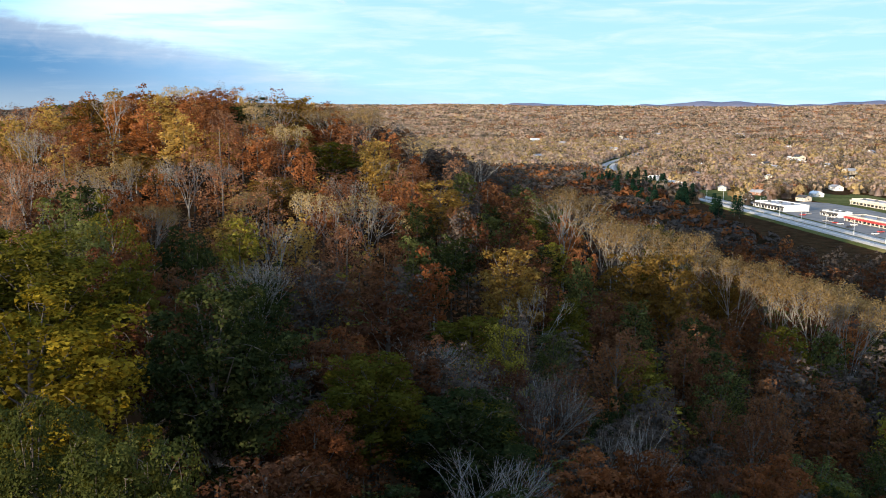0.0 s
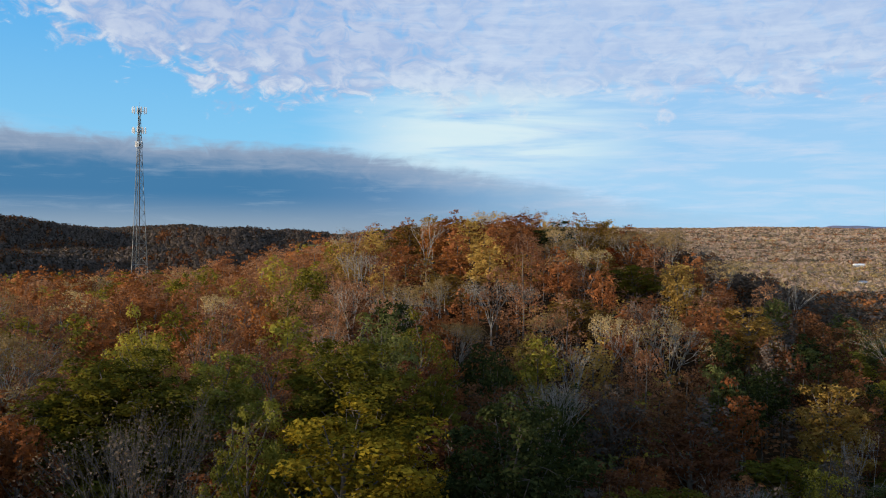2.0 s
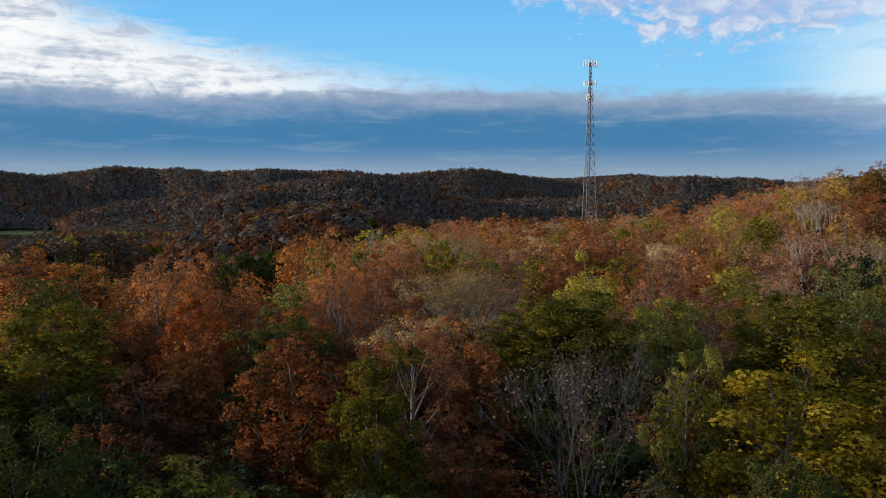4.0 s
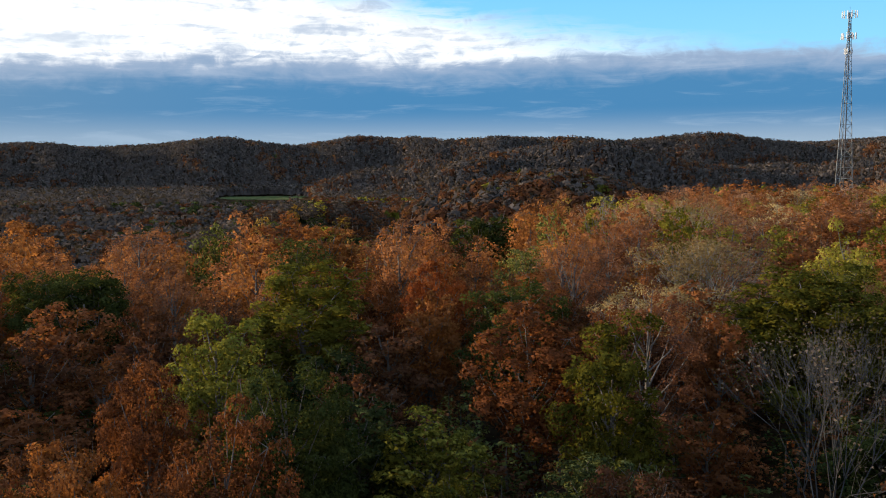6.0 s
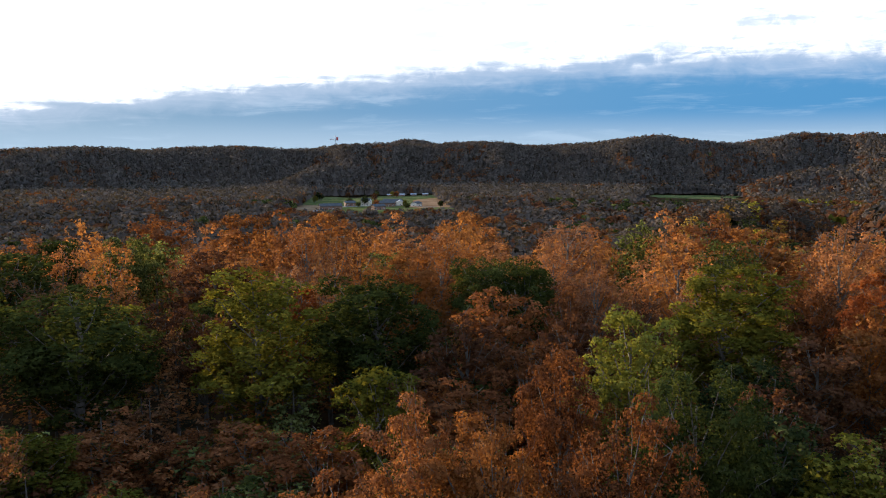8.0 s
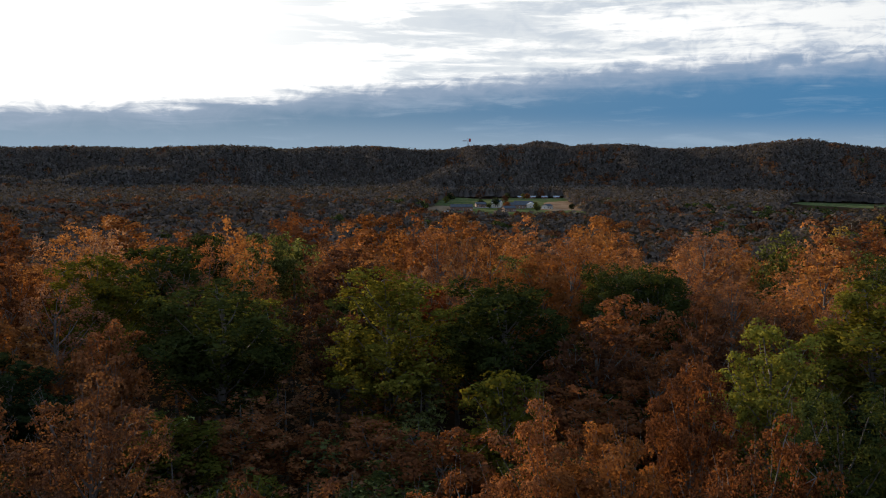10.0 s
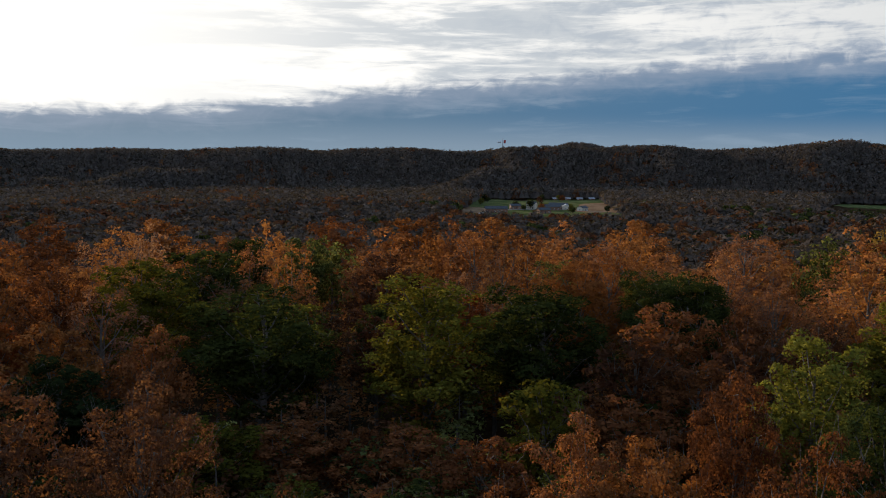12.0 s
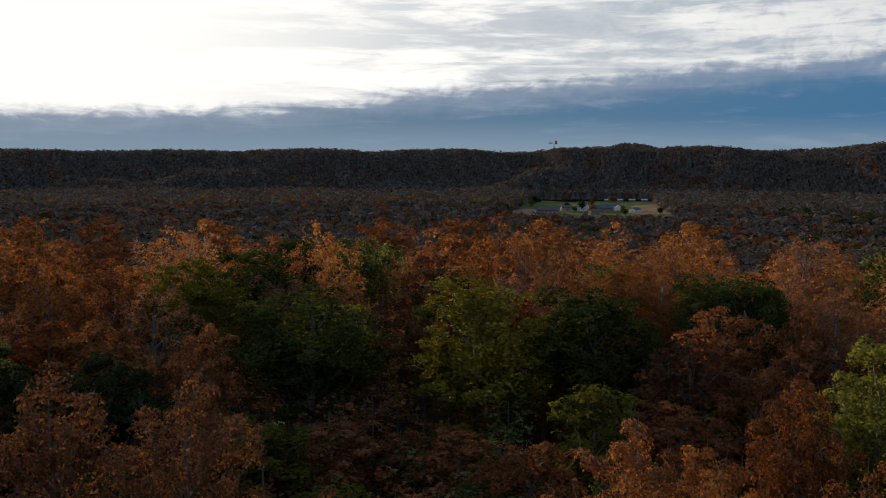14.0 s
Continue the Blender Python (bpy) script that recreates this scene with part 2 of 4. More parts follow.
GLASS = surface("window_glass", (0.018, 0.022, 0.028), (0.045, 0.052, 0.060), 0.3, 0.12)
STEEL = surface("galvanised_steel", (0.09, 0.10, 0.10), (0.20, 0.21, 0.21), 0.6, 0.55, 0.6)
ANTENNA = surface("pale_plastic", (0.55, 0.55, 0.54), (0.74, 0.74, 0.72), 0.6, 0.5)
BRICK = surface("brown_brick", (0.16, 0.080, 0.055), (0.28, 0.15, 0.10), 0.5, 0.9)
# pale mauve: distance haze painted into the hills' base colour
HAZE_HILL = surface("haze_painted_hills", (0.30, 0.26, 0.30), (0.40, 0.35, 0.40), 0.002, 0.95)


# ---- terrain ----
def smoothstep(v, lo, hi):
    t = np.clip((v - lo) / (hi - lo), 0, 1)
    return t * t * (3 - 2 * t)


def waves(x, y, size, seed):
    """A cheap rolling noise, about -1 to 1."""
    r = np.random.RandomState(seed)
    total = np.zeros_like(x)
    for k in range(9):
        w = size * (0.45 + 0.2 * k)
        d, ph = r.uniform(0, 2 * math.pi, 2)
        total = total + np.sin((x * math.cos(d) + y * math.sin(d)) * 2 * math.pi / w + ph) * (0.5 + 0.06 * k)
    return total / 2.6


def bearing(x, y):
    return np.degrees(np.arctan2(-x, y))


def ground(x, y):
    """Height of the ground: a ridge under the camera, a wooded knoll, a gully, valleys on both sides and far ranges."""
    x, y = np.asarray(x, float), np.asarray(y, float)
    r, az = np.hypot(x, y), bearing(x, y)
    far_right = smoothstep(az, 32, 18) * smoothstep(az, -150, -120)
    # valley floors
    rise = np.maximum(r - 950, 0)
    base = 14 * (1 - far_right) + far_right * 0.039 * rise + smoothstep(r, 700, 1500) * waves(x, y, 700, 3) * 5
    base = base + (1 - far_right) * (0.022 * np.maximum(r - 2300, 0) - 9 * smoothstep(r, 900, 620))
    # ridge under the camera
    edge = np.interp(az, [-180, -110, -60, 0, 10, 19, 27, 35, 48, 57, 64, 150, 180],
                     [150, 60, 30, 32, 40, 66, 240, 335, 335, 215, 150, 150, 150])
    over = np.logaddexp(0, (r - edge) / 8) * 8
    top = 43 + 4 * np.exp(-((x + 225) ** 2 + (y - 268) ** 2) / 90 ** 2)
    plateau = top - 0.36 * over - 0.00035 * over ** 2
    # gully shelf and its spur
    shelf = np.interp(az, [-180, -60, -28, -10, 5, 25], [0, 6, 13, 24, 33, 36])
    shelf = shelf - 2 * np.exp(-((r - 198) / 34) ** 2) * smoothstep(az, 8, -6)
    shelf = shelf - (shelf + 20) * smoothstep(r, 215, 350)
    shelf = np.where((az < 60) & (az > -150), shelf, -30)
    # wooded knoll
    dx, dy = x + 70, y - 276
    d = np.hypot(np.where(dx > 0, dx * 1.22, dx * 0.82), dy * 0.92)
    knoll = 69.5 * np.exp(-(d / 165) ** 2) - 4
    # the ridge runs on behind the knoll, along the road
    crest_y = smoothstep(y, 180, 330) * smoothstep(y, 1250, 900)
    behind = (43 + 4 * waves(x, y, 260, 13)) * np.exp(-((x + 100) / np.where(x > -100, 92, 260)) ** 2) * crest_y
    # middle ridges on the left
    spur = 44 * np.exp(-((az - 58) / 11) ** 2) * np.exp(-((r - 640) / 170) ** 2)
    low = 33 * np.exp(-((az - 74) / 9) ** 2) * np.exp(-((r - 455) / 100) ** 2)
    left = smoothstep(az, 17, 30)
    bumps = waves(x, y, 210, 7)
    # folded far ridges: crests that wander towards the lookout and back, each hill a few degrees wide
    ux, uy = -1600 * np.sin(np.radians(az)), 1600 * np.cos(np.radians(az))
    wander, furrow = waves(ux, uy, 520, 5), waves(ux, uy, 150, 6)
    crest = np.interp(az, [20, 34, 38, 41, 44, 49, 53, 57, 61, 65, 71, 75, 79.5, 84, 89, 91, 96, 101, 104, 107, 112, 118, 122, 136, 180],
                      [70, 77, 83, 77, 83, 89, 82, 87, 90, 83, 94, 80, 91, 82, 80, 85, 79, 80, 74, 77, 72, 76, 72, 70, 66])
    away = r - 1620 - 110 * wander - 45 * furrow
    wall = left * (crest - 1 + 4 * bumps) * np.exp(-(away / np.where(away < 0, 190, 420)) ** 2)
    foot = left * (34 + 16 * waves(ux, uy, 330, 8) + 7 * bumps) * np.exp(-((r - 1370 - 60 * waves(ux, uy, 240, 9)) / 105) ** 2) * smoothstep(az, 84, 104)
    fold = np.interp(az, [34, 46, 54, 60, 66, 71, 76], [34, 46, 60, 64, 58, 30, 0]) + 9 * bumps
    fold = left * fold * np.exp(-((r - 1190 - 70 * wander) / 130) ** 2) * smoothstep(az, 84, 74)
    back = left * (np.interp(az, [20, 30, 48, 60, 74], [72, 80, 84, 74, 50]) + 14 * waves(x, y, 420, 11)) * smoothstep(r, 2000, 2700)
    dome = 106 * np.exp(-((az - 96) / 4.2) ** 2) * np.exp(-((r - 2500) / 260) ** 2)
    parts = [base, plateau, shelf, knoll, behind, spur + 4, low + 4, wall, foot, fold, back, dome]
    parts = parts[:3] + [p - 30 * np.exp(-np.maximum(p, 0) / 9) for p in parts[3:]]
    return 3 * np.logaddexp.reduce([p / 3 for p in parts], axis=0)


def at(az, r):
    return -r * math.sin(radians(az)), r * math.cos(radians(az))


def mesh_object(name, verts, faces, mats, parent=None, index=None, tint=None, normals=None):
    """One mesh from numpy arrays; faces all have the same number of corners."""
    me = bpy.data.meshes.new(name)
    verts, faces = np.ascontiguousarray(verts, np.float32), np.ascontiguousarray(faces, np.int32)
    me.vertices.add(len(verts))
    me.vertices.foreach_set("co", verts.ravel())
    k = faces.shape[1]
    me.loops.add(faces.size)
    me.loops.foreach_set("vertex_index", faces.ravel())
    me.polygons.add(len(faces))
    me.polygons.foreach_set("loop_start", np.arange(0, faces.size, k, dtype=np.int32))
    for m in mats:
        me.materials.append(m)
    if index is not None:
        me.polygons.foreach_set("material_index", np.ascontiguousarray(index, np.int32))
    if tint is not None:
        me.attributes.new("tint", "FLOAT", "FACE").data.foreach_set("value", np.ascontiguousarray(tint, np.float32))
    me.update(calc_edges=True)
    if normals is not None:
        me.attributes.new("custom_normal", "FLOAT_VECTOR", "POINT").data.foreach_set("vector", np.ascontiguousarray(normals, np.float32).ravel())
    ob = new(name, me)
    ob.parent = parent
    return ob


def build_ground():
    radii = np.concatenate([[0.5], np.geomspace(6, 4950, 210)])
    angles = np.radians(np.arange(0, 360, 1.0))
    rr, aa = np.meshgrid(radii, angles, indexing="ij")
    x, y = -rr * np.sin(aa), rr * np.cos(aa)
    verts = np.stack([x, y, ground(x, y)], -1).reshape(-1, 3)
    i, j = np.meshgrid(np.arange(len(radii) - 1), np.arange(len(angles)), indexing="ij")
    n, j2 = len(angles), (j + 1) % len(angles)
    faces = np.stack([i * n + j, i * n + j2, (i + 1) * n + j2, (i + 1) * n + j], -1).reshape(-1, 4)[:, ::-1]
    ob = mesh_object("ground", verts, faces, [LITTER])
    ob.data.polygons.foreach_set("use_smooth", np.ones(len(faces), bool))
    return tagged(ob, "brown leaf-strewn ground of the wooded ridges and valleys", "ground", kind="structure")


build_ground()


# ---- trees ----
def tubes(segments, sides=3):
    """Tapered tubes for rows of (x0, y0, z0, r0, x1, y1, z1, r1)."""
    s = np.asarray(segments, float)
    p0, r0, p1, r1 = s[:, 0:3], s[:, 3], s[:, 4:7], s[:, 7]
    d = p1 - p0
    d = d / np.maximum(np.linalg.norm(d, axis=1, keepdims=True), 1e-6)
    u = np.cross(d, np.where(np.abs(d[:, 2:3]) > 0.9, [[1.0, 0, 0]], [[0, 0, 1.0]]))
    u = u / np.linalg.norm(u, axis=1, keepdims=True)
    w = np.cross(d, u)
    ang = np.arange(sides) * 2 * math.pi / sides
    ring = u[:, None] * np.cos(ang)[None, :, None] + w[:, None] * np.sin(ang)[None, :, None]
    verts = np.concatenate([p0[:, None] + ring * r0[:, None, None], p1[:, None] + ring * r1[:, None, None]], 1)
    k = np.arange(sides)
    quad = np.stack([k, (k + 1) % sides, sides + (k + 1) % sides, sides + k], -1)
    tri = np.concatenate([quad[:, [0, 1, 2]], quad[:, [0, 2, 3]]])
    faces = tri[None] + (np.arange(len(s)) * 2 * sides)[:, None, None]
    return verts.reshape(-1, 3), faces.reshape(-1, 3)


def stem(points, radii, sides=7):
    """One unbroken tapered stem through the points."""
    ang = np.arange(sides) * 2 * math.pi / sides
    verts = np.concatenate([np.stack([p[0] + r * np.cos(ang), p[1] + r * np.sin(ang), np.full(sides, p[2])], -1) for p, r in zip(points, radii)])
    k = np.arange(sides)
    faces = []
    for i in range(len(points) - 1):
        a, b, c, d = i * sides + k, i * sides + (k + 1) % sides, (i + 1) * sides + (k + 1) % sides, (i + 1) * sides + k
        faces += [np.stack([a, b, c], -1), np.stack([a, c, d], -1)]
    return verts, np.concatenate(faces)


def unit(v):
    return v / np.maximum(np.linalg.norm(v, axis=-1, keepdims=True), 1e-6)


def round_normals(v, f):
    """Smooth vertex normals of a triangle mesh."""
    fn = np.cross(v[f[:, 1]] - v[f[:, 0]], v[f[:, 2]] - v[f[:, 0]])
    n = np.zeros_like(v)
    for k in range(3):
        np.add.at(n, f[:, k], fn)
    return unit(n)


def leaf_cloud(rng, centres, radii, count, size, heart=(0, 0, 10.5), lobe=None):
    """Single leaf sprays scattered over the shells of the given clumps; they shade as the rounded clump they cover."""
    w = radii ** 2
    pick = rng.choice(len(centres), count, p=w / w.sum())
    d = rng.normal(size=(count, 3))
    d[:, 2] += 0.5
    d = unit(d)
    pos = centres[pick] + d * (radii[pick] * rng.uniform(0.62, 1.16, count))[:, None] * [1, 1, 0.85]
    whole = unit((pos - np.array(heart)) * [1, 1, 0.7])
    if lobe is None:
        soft = d * 0.65 + whole * 0.55
    else:
        soft = d * 0.40 + unit(pos - lobe[pick]) * 0.65 + whole * 0.15
    nrm = unit(soft + rng.normal(size=(count, 3)) * 0.50)
    soft = unit(soft + rng.normal(size=(count, 3)) * 0.14)
    u = unit(np.cross(nrm, rng.normal(size=(count, 3))))
    v = np.cross(nrm, u)
    s = (size * rng.uniform(0.65, 1.35, count))[:, None]
    tri = np.stack([pos - u * s * 0.55 - v * s * 0.35, pos + u * s * 0.55 - v * s * 0.25, pos + v * s * 0.65], 1)
    return tri.reshape(-1, 3), np.arange(count * 3).reshape(-1, 3), np.repeat(soft, 3, axis=0)


def fan_wood(rng, splits, thick):
    """Limbs that rise from a fork and split again and again like a vase; the pieces and the twig ends."""
    seg, ends = [], []

    def split(p, way, level, reach):
        for k in range(splits[level]):
            if level == 0:
                a, tilt = 6.283 * (k + rng.uniform(-0.25, 0.25)) / splits[0], radians(rng.uniform(6, 35))
                d = np.array([math.sin(tilt) * math.cos(a), math.sin(tilt) * math.sin(a), math.cos(tilt)])
            else:
                d = unit(way + rng.normal(size=3) * 0.30 + [0, 0, 0.16])
            q = p + d * reach * rng.uniform(0.75, 1.15)
            w = thick * (0.17, 0.085, 0.046, 0.026)[level]
            seg.append((*p, w, *q, w * 0.55))
            if level == len(splits) - 2:
                ends.append(q)
            if level + 1 < len(splits):
                split(q, d, level + 1, reach * 0.72)
            else:
                ends.append(q)

    split(np.array([0.0, 0.0, rng.uniform(4.5, 6.0)]), None, 0, 6.3)
    return seg, np.array(ends)


SHAPES = {   # leaves kept, lobes, crown bottom, fineness of twigs, fullness of the lobes
    "rust": (0.85, 30, 5.0, 1.0, 0.98), "orange": (0.95, 30, 4.6, 0.8, 1.0), "maroon": (0.65, 28, 6.5, 1.2, 0.95),
    "red": (0.85, 28, 6.5, 1.0, 0.95), "pink": (0.60, 30, 4.6, 1.6, 1.0), "green": (1.15, 30, 6.5, 0.5, 1.08),
    "darkgreen": (1.15, 30, 6.5, 0.5, 1.08), "lime": (0.85, 26, 6.0, 0.8, 1.0), "olive": (1.05, 30, 4.5, 0.6, 1.05),
    "ochre": (0.85, 30, 3.6, 1.0, 1.05),
    "gold": (1.0, 28, 4.8, 0.7, 1.05), "tan": (0.55, 28, 3.4, 2.2, 1.0), "bare": (0.05, 26, 3.8, 4.5, 1.0),
    "brown": (0.8, 26, 6.0, 0.5, 1.0), "straw": (0.7, 26, 6.0, 0.8, 1.0), "rose": (0.7, 26, 6.0, 0.8, 1.0),
}


def tree_arrays(kind, seed, leaves, size, twigs):
    """A broadleaf tree 20 m high with a crown 10 m wide: stem, branches and leaves, each verts and faces."""
    rng = np.random.RandomState(seed)
    keep, lobes, bottom, fine, wide = SHAPES[kind]
    if kind in ("tan", "pink", "bare"):
        keep, size = keep * 1.7, size * 0.66
    lobes = lobes if leaves > 1000 else lobes * 2 // 3
    # lobes spread over an uneven dome
    low = -0.25 if kind in ("bare", "tan") else -0.97
    k = (np.arange(lobes) + rng.uniform(0.2, 0.8, lobes)) / lobes
    dz = low + (1 - low) * k
    ang = np.arange(lobes) * 2.39996 + rng.uniform(-0.35, 0.35, lobes)
    flat = np.sqrt(1 - dz ** 2)
    push = rng.uniform(0.76, 1.12, lobes)
    centres = np.stack([3.5 * flat * push * np.cos(ang), 3.5 * flat * push * np.sin(ang), 12.0 + (19.9 - bottom) * 0.485 * dz * push], -1)
    centres += rng.normal(size=(lobes, 3)) * [0.25, 0.25, 0.3]
    radii = rng.uniform(1.15, 1.85, lobes) * (1.05 - 0.2 * np.maximum(dz, 0)) * wide
    # smaller clumps on every lobe
    per = 6 if leaves > 1000 else 4
    d = rng.normal(size=(lobes, per, 3))
    d[..., 2] += 0.3
    d /= np.linalg.norm(d, axis=2, keepdims=True)
    sub = (centres[:, None] + d * (radii * 0.72)[:, None, None]).reshape(-1, 3)
    sub_r = (radii[:, None] * rng.uniform(0.32, 0.58, (lobes, per))).ravel()
    thin = kind in ("bare", "tan")
    # wood
    seg, lean = [], rng.uniform(-0.35, 0.35, 2)
    pts = [np.array([lean[0] * q, lean[1] * q, z]) for q, z in ((0, -0.6), (0.3, 4.5), (0.8, 9.0), (1.2, 13.0), (1.0, 16.5))]
    wr = (0.36, 0.28, 0.21, 0.13, 0.05)
    if thin and twigs:
        fork = (7, 4, 4, 5) if twigs > 100 else (6, 4, 4, 4) if twigs > 50 else (5, 3, 3, 3)
        seg, ends = fan_wood(rng, fork, 0.42 if twigs > 100 else 0.7 if twigs > 50 else 0.75 if kind == "bare" else 0.9)
        pts, wr = [np.array([0, 0, z]) for z in (-0.6, 3.0, 6.2)], (0.30, 0.24, 0.15)
        leaf = leaf_cloud(rng, ends, np.full(len(ends), 0.75), max(12, int(leaves * keep)), size, (0, 0, 14.0))
        return stem(pts, wr, 6), tubes(seg), leaf
    n_limb = lobes if twigs > 50 else 6 if twigs else 0
    for c, r in list(zip(centres, radii))[:n_limb]:
        z0 = max(3.5, c[2] - 3.2 - 0.5 * math.hypot(c[0], c[1]))
        root = np.array([np.interp(z0, [p[2] for p in pts], [p[0] for p in pts]), np.interp(z0, [p[2] for p in pts], [p[1] for p in pts]), z0])
        mid = root * 0.5 + c * 0.5 + [0, 0, -0.5]
        seg.append((*root, 0.10, *mid, 0.06))
        seg.append((*mid, 0.06, *c, 0.03))
    if twigs:
        parents = np.repeat(np.arange(lobes), per)
        for q, p in list(zip(sub, parents))[::3]:
            seg.append((*centres[p], 0.03, *q, 0.016))
        count = int(twigs * fine * 0.45)
        pick = rng.randint(0, len(sub), count)
        out = rng.normal(size=(count, 3)) * 0.5 + (sub[pick] - [0, 0, 9.0]) / np.linalg.norm(sub[pick] - [0, 0, 9.0], axis=1, keepdims=True) + [0, 0, 0.55]
        out /= np.linalg.norm(out, axis=1, keepdims=True)
        tips = sub[pick] + out * rng.uniform(0.6, 1.7, (count, 1))
        wood_r = 0.016 if twigs > 100 else 0.035
        seg += [(*a, wood_r, *b, wood_r * 0.5) for a, b in zip(sub[pick], tips)]
    leaf_v, leaf_f, leaf_n = leaf_cloud(rng, sub, sub_r, max(12, int(leaves * keep)), size, lobe=np.repeat(centres, per, axis=0))
    # larger sprays inside that close the crown
    if kind not in ("bare", "tan", "pink"):
        hub = np.array([[0, 0, 12.0]])
        in_v, in_f, in_n = leaf_cloud(rng, hub + (centres - hub) * 0.64, radii * 0.8, max(12, int(leaves * 0.20 * keep)), size * 1.2)
        leaf_f = np.concatenate([leaf_f, in_f + len(leaf_v)])
        leaf_v, leaf_n = np.concatenate([leaf_v, in_v]), np.concatenate([leaf_n, in_n])
    return stem(pts, wr, 7 if twigs > 50 else 3), tubes(seg) if seg else None, (leaf_v, leaf_f, leaf_n)


LABELS = {
    "rust": "broadleaf tree with rust-brown autumn leaves", "orange": "broadleaf tree with bright orange autumn leaves",
    "maroon": "half-bare tree with dark maroon autumn leaves", "red": "broadleaf tree with deep red autumn leaves",
    "pink": "thinning tree with pale russet autumn leaves", "green": "full oak with dense green leaves",
    "darkgreen": "full tree with dense dark green leaves", "lime": "tree with pale yellow-green leaves",
    "olive": "full tree turning from green to olive yellow", "gold": "broadleaf tree with golden yellow leaves",
    "ochre": "broadleaf tree with dull ochre leaves on the knoll",
    "brown": "half-bare tree with dull brown twigs", "straw": "tree with pale straw leaves", "rose": "tree with pale brown leaves",
    "tan": "thin vase-shaped tree with tan leaves", "bare": "bare grey tree with fine leafless twigs",
}
PROTO = {}


def proto(kind, near, variant):
    """Shared trunk and crown meshes of a kind of tree."""
    key = (kind, near, variant)
    if key not in PROTO:
        leaves, size, twigs = ((7000, 0.31, 100), (13500, 0.215, 180), (26000, 0.155, 380))[near]
        trunk, wood, leaf = tree_arrays(kind, 100 * variant + sum(map(ord, kind)), leaves, size, twigs)
        bark = BARK if kind not in ("bare", "tan") else SHADED_BARK if near else SUNNY_BARK
        obs = (mesh_object("trunk", *trunk, [bark]), mesh_object("branchwork", *wood, [bark]), mesh_object("crown", leaf[0], leaf[1], [LEAF[kind]], normals=leaf[2]))
        PROTO[key] = [o.data for o in obs]
        for o in obs:
            bpy.data.objects.remove(o)
    return PROTO[key]


PLANTED = []        # x, y, radius of each tree that stands
turn = random.Random(5)


def plant(kind, az, r, top, width):
    """A tree at a bearing and distance from the lookout; its top stands so far above or below the eye."""
    width = min(max(width * (1.32 if kind in ("green", "olive", "lime", "darkgreen", "gold") else 1.12), 7.0), 15.5)
    x, y = at(az, r + 0.25 * width)
    z = float(ground(x, y))
    height = min(max(EYE + top - z, 11.0), 17.0 if r > 140 and 0 < az < 56 else 25.0)
    if r > 140:
        kind, width = {"gold": "ochre", "olive": "ochre" if az > 8 else "olive"}.get(kind, kind), max(width, 11.5)
    if kind in ("tan", "bare"):
        width = min(width, 0.56 * height)
    grow(kind, x, y, z, height, width, (r < 105) + (r < 50))


def grow(kind, x, y, z, height, width, near):
    PLANTED.append((x, y, width / 2))
    tree = tagged(new("tree"), LABELS[kind], "tree", "trees of the ridge")
    tree.matrix_world = pose(x, y, z, 0, 0, turn.uniform(0, 360)) @ Matrix.Diagonal((width / 9.8, width / 9.8, height / 19.8, 1))
    for name, data in zip(("trunk", "branchwork", "crown"), proto(kind, near, turn.randint(0, 1))):
        ob = tagged(new(name, data), kind="" if name == "trunk" else "stuff")
        ob.parent = tree


plant("olive", 106.3, 76, -11.0, 11.4)
plant("green", 98.5, 78, -11.0, 11.2)
plant("green", 90.8, 95, -11.0, 7.6)
plant("green", 88.1, 92, -11.0, 8.1)
plant("lime", 80.8, 59, -11.0, 7.5)
plant("green", 76.2, 44, -11.0, 6.7)
plant("rust", 95.1, 39, -12.6, 3.7)
plant("orange", 90.0, 36, -12.2, 4.2)
plant("rust", 101.4, 30, -13.2, 4.7)
plant("rust", 85.3, 45, -11.0, 5.8)
plant("rust", 80.3, 34, -11.0, 4.6)
plant("rust", 76.1, 138, -11.0, 16.1)
plant("orange", 73.1, 129, -11.0, 12.4)
plant("orange", 91.6, 165, -10.1, 18.8)
plant("orange", 106.9, 165, -10.4, 16.0)
plant("orange", 101.4, 165, -11.0, 16.3)
plant("rust", 112.4, 159, -11.0, 12.9)
plant("orange", 95.8, 96, -11.0, 9.7)
plant("maroon", 109.1, 106, -11.0, 11.5)
plant("pink", 85.0, 129, -11.0, 11.2)
plant("maroon", 117.0, 35, -14.0, 5.7)
plant("maroon", 110.2, 35, -14.5, 4.1)
plant("olive", 125.4, 96, -11.0, 10.5)
plant("green", 121.1, 113, -11.0, 11.1)
plant("green", 118.5, 133, -11.0, 7.0)
plant("green", 117.8, 77, -11.0, 11.8)
plant("maroon", 125.7, 45, -11.0, 7.7)
plant("maroon", 134.1, 50, -11.0, 8.0)
plant("rust", 134.4, 116, -11.0, 9.1)
plant("rust", 130.5, 158, -11.0, 12.8)
plant("orange", 123.6, 165, -10.9, 16.0)
plant("green", 114.7, 130, -11.0, 6.9)
plant("rust", 130.3, 94, -11.0, 8.8)
plant("orange", 135.2, 165, -9.4, 12.8)
plant("green", 62.5, 161, -11.0, 16.1)
plant("green", 60.2, 74, -11.0, 8.5)
plant("olive", 74.7, 80, -11.0, 11.6)
plant("red", 65.9, 90, -11.0, 8.4)
plant("rust", 59.1, 60, -11.0, 10.2)
plant("pink", 51.3, 65, -11.0, 8.8)
plant("olive", 53.6, 52, -11.0, 6.7)
plant("olive", 41.6, 78, -11.0, 12.7)
plant("lime", 34.5, 86, -11.0, 9.2)
